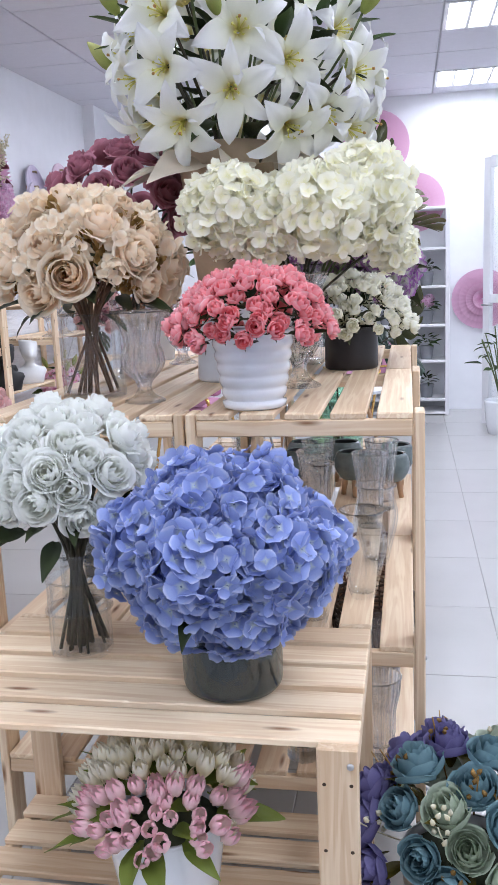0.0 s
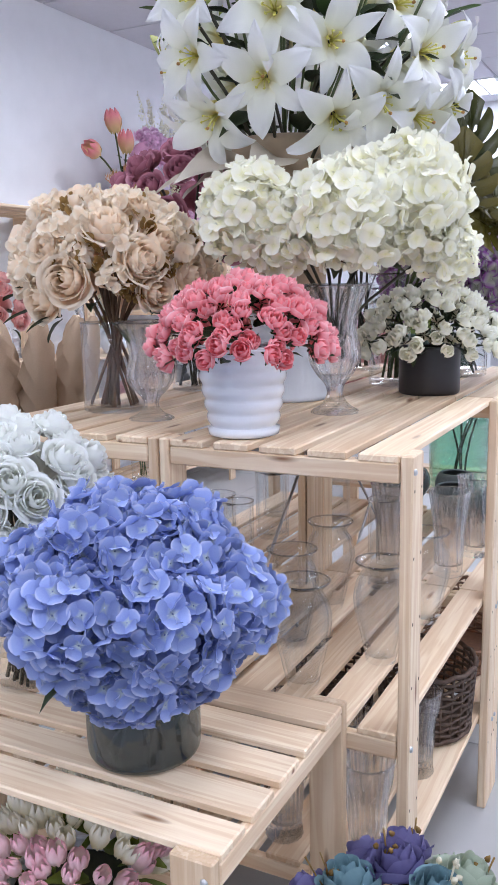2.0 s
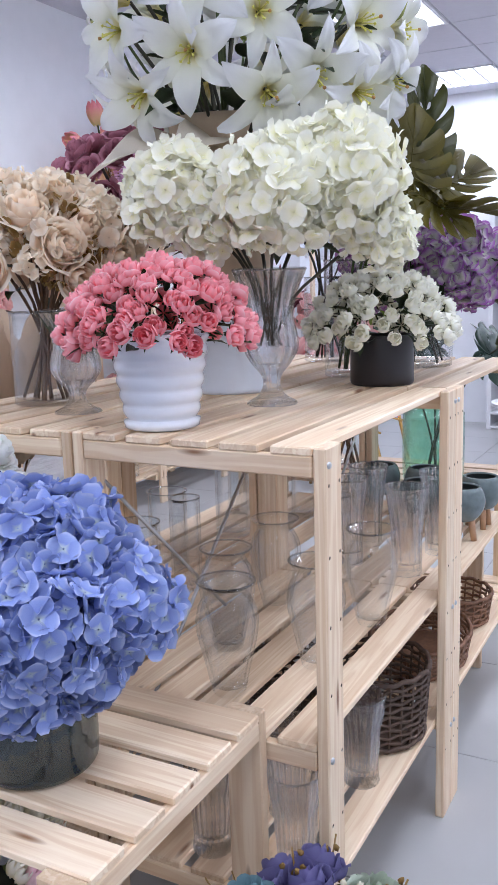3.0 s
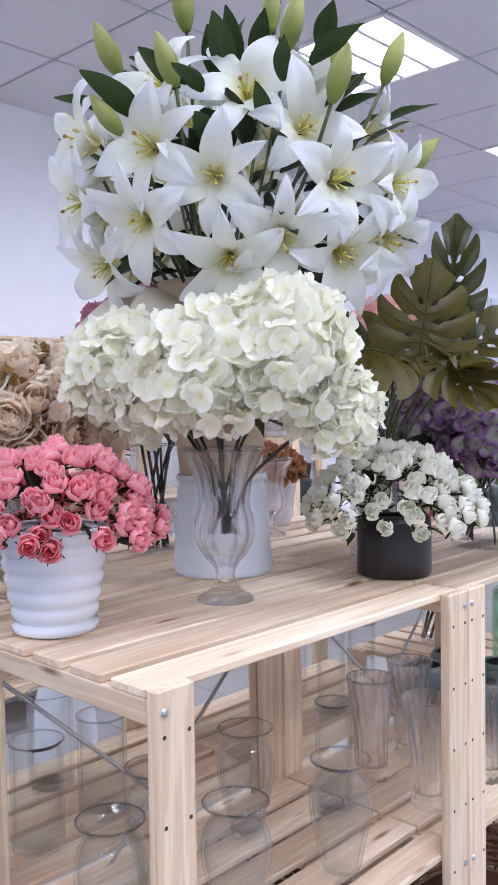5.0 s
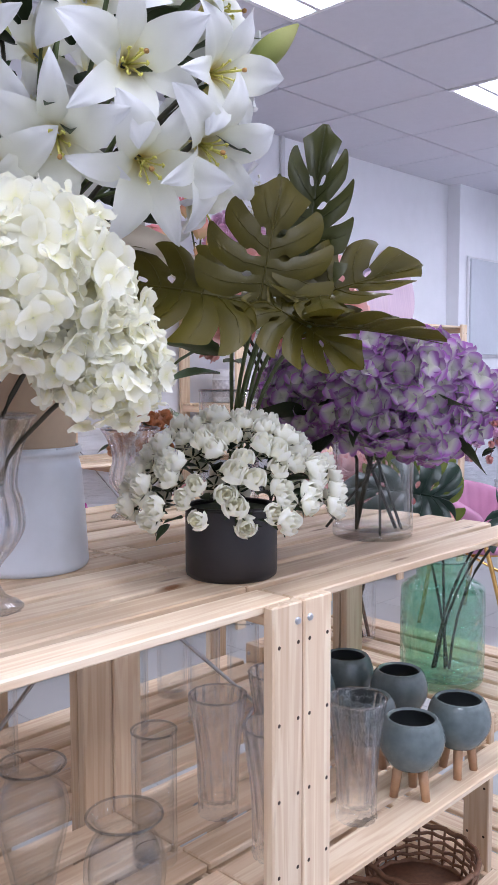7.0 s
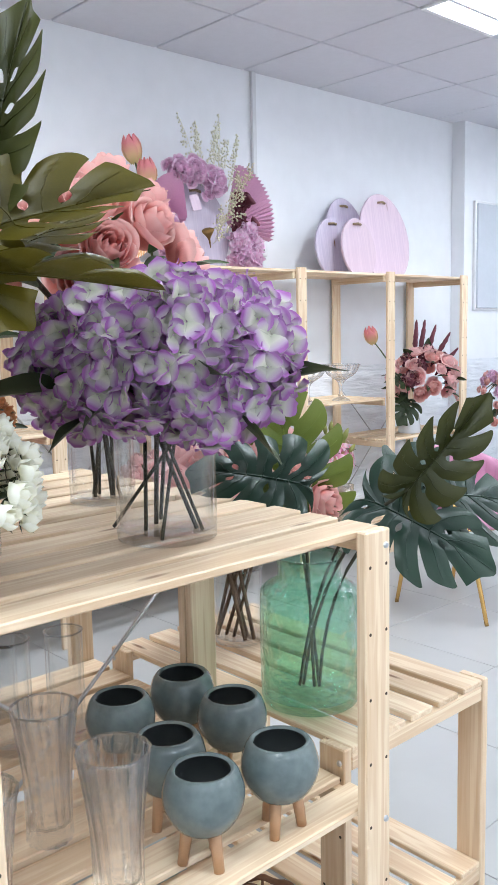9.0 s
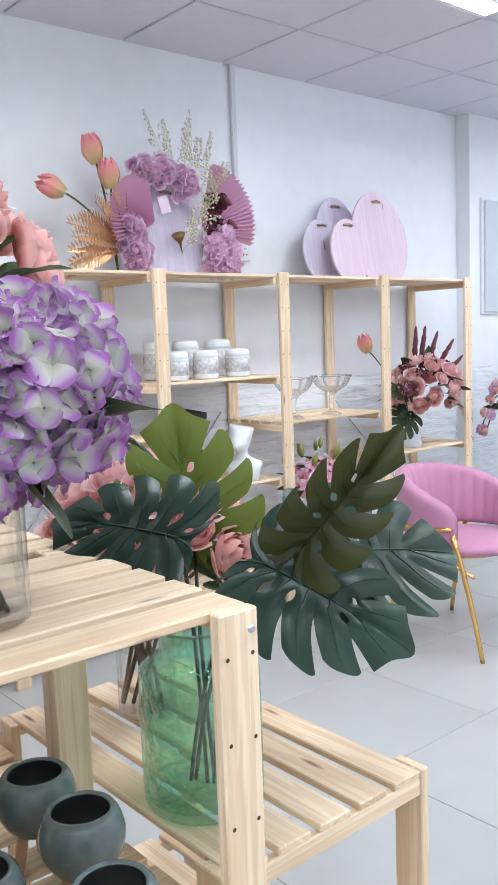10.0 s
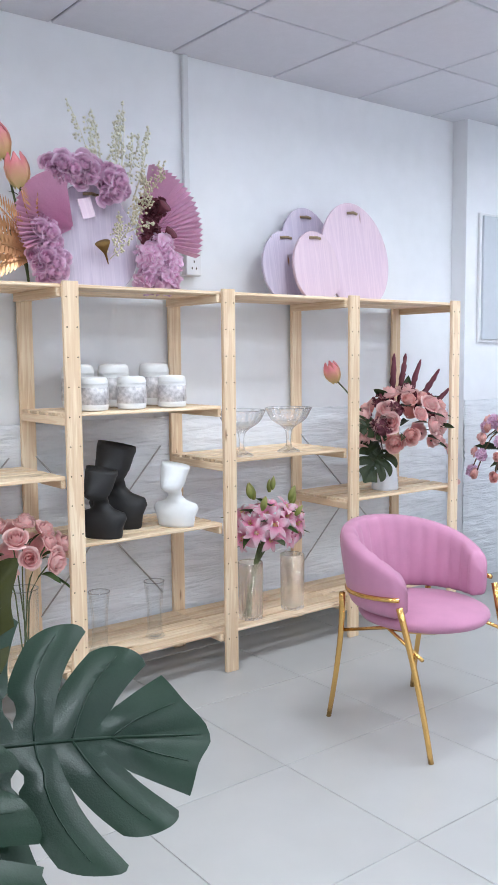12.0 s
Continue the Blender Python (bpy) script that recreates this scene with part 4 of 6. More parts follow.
# cream roses in a clear cylinder
B = (-0.775, 2.045, HIGH)
vessel("vase", "clear glass cylinder vase with brown stems", B, [(0.070, 0.0), (0.076, 0.003), (0.076, 0.02), (0.076, 0.20)], CLEAR, 0.004, 48, bottom=0.012)
t = bouquet("round bunch of cream roses with beige filler flowers", B)
spots = dome(30, (0.185, 0.185, 0.16), (B[0], B[1], HIGH + 0.295), -0.3, 0.1)
add_blooms(t, B, roses("cream", M_CREAM, petals=24, opening=0.9), spots, 0.056)
FILL = [hydrangea_mesh("filler_spray", M_CREAMF, 20, 0.5) for _ in range(3)]
add_blooms(t, B, FILL, dome(34, (0.21, 0.21, 0.18), (B[0], B[1], HIGH + 0.30), -0.1, 0.1), 0.034, 1, "filler_spray", 0.3)
add_blooms(t, B, [hydrangea_mesh("filler_spray", M_OCHRE, 16, 0.35)], dome(20, (0.20, 0.20, 0.17), (B[0], B[1], HIGH + 0.29), -0.2, 0.1), 0.03, 1.4, "dry_spray", 0.3)
add_leaves(t, B, LEAF_DARK, dome(20, (0.15, 0.15, 0.08), (B[0], B[1], HIGH + 0.23), -0.5), 0.10)
add_stems(t, B, [Vector((B[0], B[1], HIGH + 0.26)) * 0.6 + p * 0.4 for p, n in spots[::2]], 0.012, STEM_BROWN, 0.0045, 0.045)

# dusty roses behind the lilies
B = (-0.80, 2.45, HIGH)
vessel("vase", "clear glass cylinder vase", B, [(0.060, 0.0), (0.065, 0.003), (0.065, 0.02), (0.065, 0.26)], CLEAR, 0.004, 40, bottom=0.012)
t = bouquet("round bunch of dusty burgundy cloth roses", B)
spots = dome(34, (0.19, 0.19, 0.17), (B[0], B[1], HIGH + 0.455), -0.45, 0.08)
add_blooms(t, B, roses("burg", M_BURG, petals=20), spots, 0.05)
add_leaves(t, B, LEAF_DARK, dome(16, (0.13, 0.13, 0.1), (B[0], B[1], HIGH + 0.33), -0.6), 0.09)
add_stems(t, B, [p for p, n in spots[::4]], 0.012, STEM_DARK, 0.004, 0.035)

# rust roses in a small white pot
B = (-0.88, 2.96, HIGH)
vessel("flower_pot", "small white tapered ceramic pot", B, smooth_profile([(0.050, 0.0), (0.055, 0.006), (0.072, 0.12), (0.074, 0.135)], 14), CERAMIC, 0.004, 36, category="pot")
t = bouquet("small bunch of rust-orange cloth roses", B)
add_blooms(t, B, roses("rust", M_RUST, petals=10, n=4), dome(40, (0.10, 0.10, 0.085), (B[0], B[1], HIGH + 0.145), -0.1, 0.15), 0.022)
add_leaves(t, B, LEAF_DARK, dome(12, (0.08, 0.08, 0.05), (B[0], B[1], HIGH + 0.14), -0.2), 0.06)

# split leaves in a tall clear vase
B = (-0.335, 2.705, HIGH)
vessel("vase", "tall clear glass cylinder vase with split leaves", B, [(0.050, 0.0), (0.055, 0.003), (0.056, 0.02), (0.056, 0.30)], CLEAR, 0.004, 40, bottom=0.012)


def split_leaves(t, base, foot, leaves, stem):
    """leaves: blade's root, way of its tip, way of its upper face, length, mesh."""
    base = Vector(base)
    for root, tip, up, size, me in leaves:
        x = Vector(tip).normalized()
        z = (Vector(up) - x * Vector(up).dot(x)).normalized()
        m = Matrix.Translation(Vector(root) - base) @ Matrix((x, z.cross(x), z)).transposed().to_4x4() @ Matrix.Diagonal((size, size, size, 1))
        lf = part("split_leaf", me, None, t, m)
        p = Vector(root) - base
        part("stem", tube(bend((u(-.02, .02), u(-.02, .02), foot), (p.x * 0.15, p.y * 0.15, p.z * 0.75), p, 9), 0.0036, 7), stem, t)


OLIVE = [monstera_mesh("split_leaf", LEAF_OLIVE, 6, 0.10, 0.35, k) for k in (1, 2)]
TEALS = [monstera_mesh("split_leaf", LEAF_TEAL, 6, 0.08, 0.4, k) for k in (5, 8)]
DARK = monstera_mesh("split_leaf", LEAF_DARKOLIVE, 6, 0.35, 0.25, 4)
DARK.transform(Matrix.Diagonal((1, 0.62, 1, 1)))
SLENDER = monstera_mesh("split_leaf", LEAF_DARKOLIVE, 6, 0.30, 0.2, 6)
SLENDER.transform(Matrix.Diagonal((1, 0.52, 1, 1)))
SLENDER2 = monstera_mesh("split_leaf", LEAF_OLIVE, 5, 0.30, 0.2, 9)
SLENDER2.transform(Matrix.Diagonal((1, 0.62, 1, 1)))
BRIGHT = monstera_mesh("split_leaf", LEAF_BRIGHT, 6, 0.06, 0.12, 3)
t = bouquet("tall dark-olive split monstera leaves", B, "foliage")
split_leaves(t, B, 0.02, [
    ((-0.125, 2.56, 1.475), (0.10, 0.15, 0.9), (0.7, -0.6, 0.35), 0.22, OLIVE[0]),
    ((-0.15, 2.53, 1.49), (-0.62, -0.62, 0.20), (0.45, -0.45, 0.75), 0.26, OLIVE[1]),
    ((-0.10, 2.57, 1.48), (0.62, 0.35, -0.42), (0.5, -0.5, 0.6), 0.17, OLIVE[1]),
    ((-0.12, 2.67, 1.55), (-0.05, 0.25, 0.95), (0.6, -0.8, 0.3), 0.27, SLENDER),
    ((-0.07, 2.61, 1.49), (0.30, 0.9, 0.32), (0.5, -0.5, 0.6), 0.25, SLENDER2),
    ((-0.05, 2.60, 1.45), (0.55, 0.80, -0.05), (0.1, -0.1, 1.0), 0.23, SLENDER2),
    ((-0.30, 2.80, 1.50), (-0.3, 0.6, 0.35), (0.2, -0.5, 0.9), 0.22, OLIVE[0]),
], STEM)

# purple hydrangeas in a clear cylinder
B = (-0.215, 3.0, HIGH)
vessel("vase", "wide clear glass cylinder vase with crossed stems", B, [(0.074, 0.0), (0.081, 0.003), (0.082, 0.02), (0.082, 0.225)], CLEAR, 0.004, 48, bottom=0.016)
t = bouquet("full bunch of purple-edged cloth hydrangeas", B)
spots = dome(14, (0.165, 0.162, 0.09), (B[0], B[1], HIGH + 0.278), -0.45, 0.05)
add_blooms(t, B, HYD["purple"], spots, 0.084, 0.95, "hydrangea_head", 0.1)
add_leaves(t, B, LEAF_DARK, dome(16, (0.17, 0.17, 0.05), (B[0], B[1], HIGH + 0.24), -0.6), 0.13)
add_stems(t, B, [p for p, n in spots[::2]], 0.014, STEM_DARK, 0.004, 0.055)

# tall coral peonies on the rear row
B = (-0.56, 3.10, HIGH)
vessel("vase", "tall clear glass cylinder vase", B, [(0.060, 0.0), (0.065, 0.003), (0.065, 0.02), (0.065, 0.26)], CLEAR, 0.004, 40, bottom=0.012)
t = bouquet("round bunch of coral-pink cloth peonies", B)
spots = dome(22, (0.16, 0.16, 0.14), (B[0], B[1], HIGH + 0.46), -0.4, 0.08)
add_blooms(t, B, roses("coral", M_CORAL, petals=22, opening=0.78), spots, 0.066)
add_leaves(t, B, LEAF, dome(22, (0.17, 0.17, 0.14), (B[0], B[1], HIGH + 0.38), -0.5), 0.13)
add_stems(t, B, [p for p, n in spots[::3]], 0.012, STEM_DARK, 0.004, 0.035)

# footed glass vases on the rear row
for x, y in ((-0.62, 1.95), (-0.75, 2.80)):
    vessel("goblet_vase", "empty pressed glass goblet vase", (x, y, HIGH), [(r * 0.9, z * 0.75) for r, z in gob], CUT, 0.005, 40, group="goblets", ripple=lambda a, z: 0.035 * math.cos(12 * a))

# glass on the middle level
BULB = smooth_profile([(0.027, 0.0), (0.031, 0.006), (0.043, 0.06), (0.057, 0.125), (0.053, 0.165), (0.041, 0.188), (0.041, 0.198), (0.053, 0.214)], 42)
TUMB = smooth_profile([(0.036, 0.0), (0.038, 0.006), (0.037, 0.03), (0.040, 0.12), (0.052, 0.215), (0.055, 0.228)], 30)
CYL = [(0.046, 0.0), (0.050, 0.003), (0.051, 0.02), (0.051, 0.205), (0.052, 0.208)]
SLIM = [(0.034, 0.0), (0.037, 0.003), (0.038, 0.02), (0.038, 0.23)]
proto = {}


def glassware(kind, x, y, z):
    label, prof, mat, rip = {
        "bulb": ("clear bulbous glass vase with a flared rim", BULB, CLEAR, lambda a, z: 0.012 * math.cos(10 * a)),
        "tumbler": ("tall fluted glass tumbler vase with a thick foot", TUMB, CUT, lambda a, z: 0.03 * math.cos(14 * a + 22 * z)),
        "cyl": ("plain clear glass cylinder vase", CYL, CLEAR, None),
        "slim": ("slim clear glass cylinder vase", SLIM, CLEAR, None),
        "crystal": ("cut crystal vase on the bottom level", [(r * 0.95, z * 0.85) for r, z in TUMB], CUT, lambda a, z: 0.06 * math.cos(10 * a + 40 * z) * math.cos(10 * a - 40 * z)),
    }[kind]
    if kind not in proto:
        proto[kind] = vessel("vase", label, (x, y, z), prof, mat, 0.004, 56, group=kind + " glass vases", ripple=rip, bottom=0.014)
    else:
        copy_thing(proto[kind], pose(x, y, z, 0, 0, u(0, 90)))


for kind, x, y in (("bulb", -0.333, 2.033), ("bulb", -0.338, 2.268), ("bulb", -0.133, 2.03), ("bulb", -0.109, 2.272), ("bulb", -0.235, 1.86), ("tumbler", -0.31, 2.648), ("tumbler", -0.314, 2.813), ("tumbler", -0.139, 2.615), ("tumbler", -0.11, 2.811), ("slim", -0.27, 2.46), ("cyl", -0.827, 2.144), ("cyl", -0.608, 1.969), ("cyl", -0.626, 2.137), ("cyl", -0.80, 1.93), ("cyl", -0.72, 2.753), ("slim", -0.60, 2.30), ("slim", -0.634, 2.917), ("slim", -0.605, 3.02), ("cyl", -0.73, 2.42), ("slim", -0.82, 2.98)):
    glassware(kind, x, y, MID)
for x, y in ((-0.086, 2.145), (-0.093, 1.834), (-0.26, 1.82), (-0.18, 1.98), (-0.33, 2.0)):
    glassware("crystal", x, y, LOWER)

# grey bowls on three wooden legs
def footed_bowl(at):
    t = thing("footed_bowl", "round grey glazed bowl on three beech legs", "bowl", pose(*at), "footed bowls")
    out = smooth_profile([(0.012, 0.055), (0.040, 0.062), (0.060, 0.090), (0.065, 0.118), (0.058, 0.145), (0.050, 0.156)], 30)
    rim = [(0.046, 0.157), (0.043, 0.153)]
    s = lathe([(0.0005, 0.054)] + out + rim, 40)
    part("bowl_body", s, GREYPOT, t)
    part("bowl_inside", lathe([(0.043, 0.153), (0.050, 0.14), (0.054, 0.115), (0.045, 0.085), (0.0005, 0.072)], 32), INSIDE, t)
    for k in range(3):
        a = 0.5 + k * 2.0944
        c, d = math.cos(a), math.sin(a)
        part("leg", tube([(0.036 * c, 0.036 * d, 0.0), (0.026 * c, 0.026 * d, 0.068)], 0.0085, 10, 0, 1.25), PEG, t)
    return t


bowl = None
for x, y in ((-0.404, 3.165), (-0.40, 3.015), (-0.255, 3.165), (-0.215, 2.985), (-0.068, 3.105), (-0.085, 2.955)):
    if bowl is None:
        bowl = footed_bowl((x, y, MID))
    else:
        copy_thing(bowl, pose(x, y, MID, 0, 0, u(0, 120)))


WICKER_RED = plain("red_brown_wicker", (0.24, 0.115, 0.06), 0.6, spot=0.2, scale=90, relief=0.6)


def basket(at, rx, ry, h, label, rings=9, cane=WICKER):
    t = thing("wicker_basket", label, "basket", pose(*at))
    part("base", lathe([(0.0005, 0.004), (rx, 0.004), (rx, 0.012), (0.0005, 0.012)], 32), cane, t, Matrix.Diagonal((1, ry / rx, 1, 1)))
    for k in range(rings):
        z = 0.012 + h * k / (rings - 1)
        g = 1 + 0.12 * k / rings
        part("band", tube([(rx * g * math.cos(q), ry * g * math.sin(q), z + 0.003 * math.sin(q * 14 + k * 3)) for q in (2 * math.pi * i / 56 for i in range(57))], 0.006 if k in (0, rings - 1) else 0.0042, 5), cane, t)
    for k in range(26):
        q = 2 * math.pi * k / 26
        part("stake", tube([(rx * math.cos(q), ry * math.sin(q), 0.008), (rx * 1.12 * math.cos(q), ry * 1.12 * math.sin(q), h + 0.012)], 0.003, 5), cane, t)
    return t


basket((-0.125, 2.36, LOWER), 0.105, 0.12, 0.16, "round dark wicker basket on the bottom level", 11)
basket((-0.36, 2.36, LOWER), 0.09, 0.10, 0.12, "smaller dark wicker basket behind another")
basket((-0.15, 2.78, LOWER), 0.12, 0.17, 0.07, "shallow red-brown wicker tray on the bottom level", 6, WICKER_RED)
basket((-0.15, 3.10, LOWER), 0.11, 0.11, 0.08, "shallow red-brown wicker tray beside another", 6, WICKER_RED)

# ---- far bench: green jar with split leaves, small vase with coral peonies ----
B = (-0.305, 3.43, LOW)
vessel("glass_jar", "large green bubbled glass jar with a wide neck", B, smooth_profile([(0.085, 0.0), (0.100, 0.008), (0.104, 0.05), (0.104, 0.215), (0.098, 0.245), (0.070, 0.265), (0.066, 0.28), (0.068, 0.30), (0.072, 0.312)], 60), GREEN_GLASS, 0.006, 56, category="jar", bottom=0.02)
t = bouquet("large split monstera leaves, dark and bright green", B, "foliage")
split_leaves(t, B, 0.03, [
    ((-0.47, 3.555, 0.985), (-0.12, -0.06, 1.0), (0.8, -0.6, 0.12), 0.29, BRIGHT),
    ((-0.14, 3.44, 1.045), (0.72, 0.40, -0.35), (0.45, -0.45, 0.75), 0.26, TEALS[0]),
    ((-0.11, 3.55, 1.045), (0.22, 0.97, -0.06), (0.62, -0.20, 0.70), 0.29, TEALS[1]),
    ((-0.075, 3.46, 1.075), (0.48, 0.44, 0.74), (0.72, -0.62, -0.05), 0.235, DARK),
    ((-0.29, 3.39, 1.07), (-0.75, -0.40, 0.15), (0.4, -0.5, 0.75), 0.26, TEALS[0]),
], STEM_DARK)
B = (-0.676, 3.56, LOW)
vessel("vase", "small clear glass vase with brown twigs", B, [(0.058, 0.0), (0.062, 0.003), (0.062, 0.02), (0.062, 0.19)], CLEAR, 0.004, 40, bottom=0.012)
t = bouquet("round bunch of coral and blush cloth peonies", B)
spots = dome(30, (0.21, 0.17, 0.14), (B[0] + 0.03, B[1], 0.98), -0.4, 0.08)
add_blooms(t, B, roses("coral", M_CORAL) + roses("blush", M_BLUSH, petals=20), spots, 0.058)
add_leaves(t, B, LEAF, dome(18, (0.16, 0.16, 0.1), (B[0], B[1], 0.92), -0.5), 0.11)
add_stems(t, B, [p for p, n in spots[::4]], 0.012, STEM_BROWN, 0.0055, 0.035)

# ---- along the west wall ----
WAVE, _nt, _b = fresh("white_relief_panel")
_b.inputs["Base Color"].default_value, _b.inputs["Roughness"].default_value = (0.80, 0.82, 0.86, 1), 0.5
bump(_nt, _b, noise_of(_nt, coords(_nt, (1, 5, 42)), 1.0, 5, 0.8), 0.5, 0.03)


def relief_panel(name, y0, y1, x, z1, label):
    """A wainscot of rippled white panel with real relief and a body behind it."""
    ny, nz = int((y1 - y0) / 0.03), 62
    s = Shape()
    vs = []
    for i in range(nz + 1):
        for j in range(ny + 1):
            y, z = y0 + (y1 - y0) * j / ny, z1 * i / nz
            h = noise.noise(Vector((y * 3.2, z * 26, 1.7))) * 0.5 + noise.noise(Vector((y * 8, z * 40 + y * 3, 4.1))) * 0.3
            vs.append((x + (0.005 if j in (0, ny) else 0.014 + 0.024 * (abs(h) ** 0.8 - 0.2) * 1.5), y, z))
    s.add(vs, [f[::-1] for f in grid_faces(nz + 1, ny + 1)])
    s.join(block(0.008, y1 - y0, z1 + 0.002, 0.001), pose(x + 0.002, (y0 + y1) / 2, z1 / 2))
    return tagged(part(name, s, WAVE), label, "panel", kind="structure")


relief_panel("wainscot_1", SOUTH, 7.60, WEST, 1.137, "white rippled relief panel on the lower wall")
relief_panel("wainscot_2", 7.624, NORTH, -2.71, 1.137, "white rippled relief panel on the pilaster")
box = thing("wall_cabinet", "flat pale grey cabinet door on the pilaster", "cabinet", pose(-2.709, 8.0, 1.89))
part("frame", block(0.02, 0.54, 0.79, 0.003), WHITEPAINT, box, pose(0.010, 0, 0), smooth=False)
part("door", block(0.02, 0.50, 0.755, 0.004), GREYBOX, box, pose(0.024, 0, 0), smooth=False)
cd = thing("wall_conduit", "white plastic cable conduit running down to a socket", "conduit", pose(-2.806, 5.646, 0))
part("trunking", block(0.024, 0.030, TOP - 1.93, 0.003), PLASTIC, cd, pose(0, 0, (TOP + 1.93) / 2), smooth=False)
so = thing("wall_socket", "white double wall socket at the foot of a conduit", "socket", pose(-2.80, 5.655, 1.865))
part("back_box", block(0.034, 0.09, 0.125, 0.004), PLASTIC, so, pose(0.016, 0, 0), smooth=False)
part("face_plate", block(0.008, 0.084, 0.118, 0.003), WHITEPAINT, so, pose(0.037, 0, 0), smooth=False)
for dy, dz in ((0, 0.02), (-0.012, -0.012), (0.012, -0.012)):
    part("socket_hole", block(0.002, 0.006, 0.010, 0.0005), HOLE, so, pose(0.0415, dy, dz - 0.015), smooth=False)

# ---- on the wall shelves ----
BAND = plain("silver_crackle_band", (0.66, 0.63, 0.64), 0.4, 0.2, spot=0.3, scale=70, relief=0.6)
MATTBLACK = plain("matt_black_plaster", (0.014, 0.013, 0.014), 0.6, spot=0.1)
MATTWHITE = plain("matt_white_plaster", (0.80, 0.80, 0.80), 0.65, spot=0.02)
LAVENDER = pine("lavender_stained_wood", (0.76, 0.62, 0.75), (0.64, 0.50, 0.66), 2)
LAVENDER2 = pine("grey_lavender_stained_wood", (0.64, 0.59, 0.74), (0.50, 0.45, 0.62), 2)
TWINE = plain("jute_twine", (0.36, 0.26, 0.16), 0.9, spot=0.2, scale=90)


def jar(at):
    t = thing("ceramic_jar", "white lidded jar with a silver crackle band", "jar", pose(*at), "ceramic jars")
    part("body", lathe(smooth_profile([(0.001, 0), (0.052, 0.002), (0.060, 0.012), (0.061, 0.03), (0.060, 0.10), (0.057, 0.106), (0.001, 0.107)], 30), 32), MATTWHITE, t)
    part("band", lathe([(0.0612, 0.026), (0.0622, 0.027), (0.0618, 0.094), (0.0605, 0.095)], 32), BAND, t)
    part("lid", lathe(smooth_profile([(0.058, 0.107), (0.060, 0.112), (0.056, 0.130), (0.040, 0.137), (0.001, 0.138)], 20), 32), MATTWHITE, t)
    return t


j = None
for x, y in ((-2.45, 4.942), (-2.45, 5.119), (-2.45, 5.318), ):
    if j is None:
        j = jar((x, y, 1.204))
    else:
        copy_thing(j, pose(x, y, 1.204))
for y in (4.97, 5.14, 5.345):
    big = jar((-2.64, y, 1.204))
    big.scale = (1.12, 1.12, 1.36)


def bust(at, size, mat, label, yaw):
    """A plain shaped head-and-shoulders vase with an open cut crown."""
    sec = [(0.0, 0.0, 0.30, 0.17), (0.04, 0.0, 0.31, 0.18), (0.16, 0.01, 0.33, 0.20), (0.28, 0.0, 0.39, 0.18), (0.36, -0.01, 0.36, 0.14), (0.41, 0.0, 0.19, 0.12), (0.48, 0.02, 0.115, 0.11), (0.54, 0.04, 0.11, 0.115), (0.585, 0.12, 0.13, 0.17), (0.63, 0.13, 0.16, 0.22), (0.70, 0.10, 0.185, 0.25), (0.78, 0.07, 0.20, 0.26), (0.86, 0.03, 0.21, 0.27), (0.94, 0.0, 0.215, 0.27), (1.0, -0.02, 0.21, 0.25)]
    seg = 24
    vs = []
    for z, cx, ry, rx in sec:
        for k in range(seg):
            a = 2 * math.pi * k / seg
            nose = 0.09 * math.exp(-((z - 0.72) / 0.05) ** 2) * max(0, math.cos(a)) ** 12 + 0.04 * math.exp(-((z - 0.635) / 0.03) ** 2) * max(0, math.cos(a)) ** 6
            tilt = 0.05 * math.cos(a + 0.8) if z > 0.9 else 0
            vs.append(((cx + rx * math.cos(a) + nose) * size, ry * math.sin(a) * size, (z + tilt) * size))
    n = len(sec)
    for k in range(seg):
        x, y, z = vs[(n - 1) * seg + k]
        vs.append((x * 0.85 + 0.0015, y * 0.85, z - 0.12 * size))
    s = Shape()
    s.add(vs, grid_faces(n + 1, seg, True) + [tuple(range(seg))[::-1], tuple(range(n * seg, (n + 1) * seg))])
    ob = part("bust_vase", s, mat, at=pose(*at, 0, 0, yaw))
    return tagged(ob, label, "bust")


bust((-2.45, 4.97, 0.682), 0.285, MATTBLACK, "matt black face-shaped bust vase, the shorter of two", -60)
bust((-2.60, 5.125, 0.682), 0.365, MATTBLACK, "tall matt black face-shaped bust vase", -60)
bust((-2.46, 5.335, 0.682), 0.275, MATTWHITE, "matt white face-shaped bust vase", -60)

BOWLP = smooth_profile([(0.055, 0.0), (0.050, 0.008), (0.016, 0.03), (0.014, 0.09), (0.030, 0.12), (0.080, 0.155), (0.105, 0.20), (0.112, 0.212)], 40)
for y in (5.70, 5.985):
    vessel("footed_glass_bowl", "footed pressed crystal fruit bowl", (-2.46, y, 0.961), BOWLP, CUT, 0.004, 48, category="bowl", group="crystal bowls", ripple=lambda a, z: 0.05 * math.cos(12 * a) if z > 0.1 else 0.0)
for k, y in enumerate((5.745, 6.005)):
    vessel("vase", "tall ribbed crystal cylinder vase on the bottom shelf", (-2.46, y, 0.185), [(0.050, 0), (0.055, 0.003), (0.056, 0.02), (0.058, 0.27)], CUT, 0.004, 40, group="crystal cylinders", ripple=lambda a, z: 0.03 * math.cos(16 * a))
for y in (4.97, 5.24):
    vessel("vase", "slim flared clear glass vase on the bottom shelf", (-2.5, y, 0.19), [(0.040, 0), (0.043, 0.003), (0.032, 0.03), (0.034, 0.15), (0.045, 0.25)], CLEAR, 0.003, 32, group="slim flared vases")

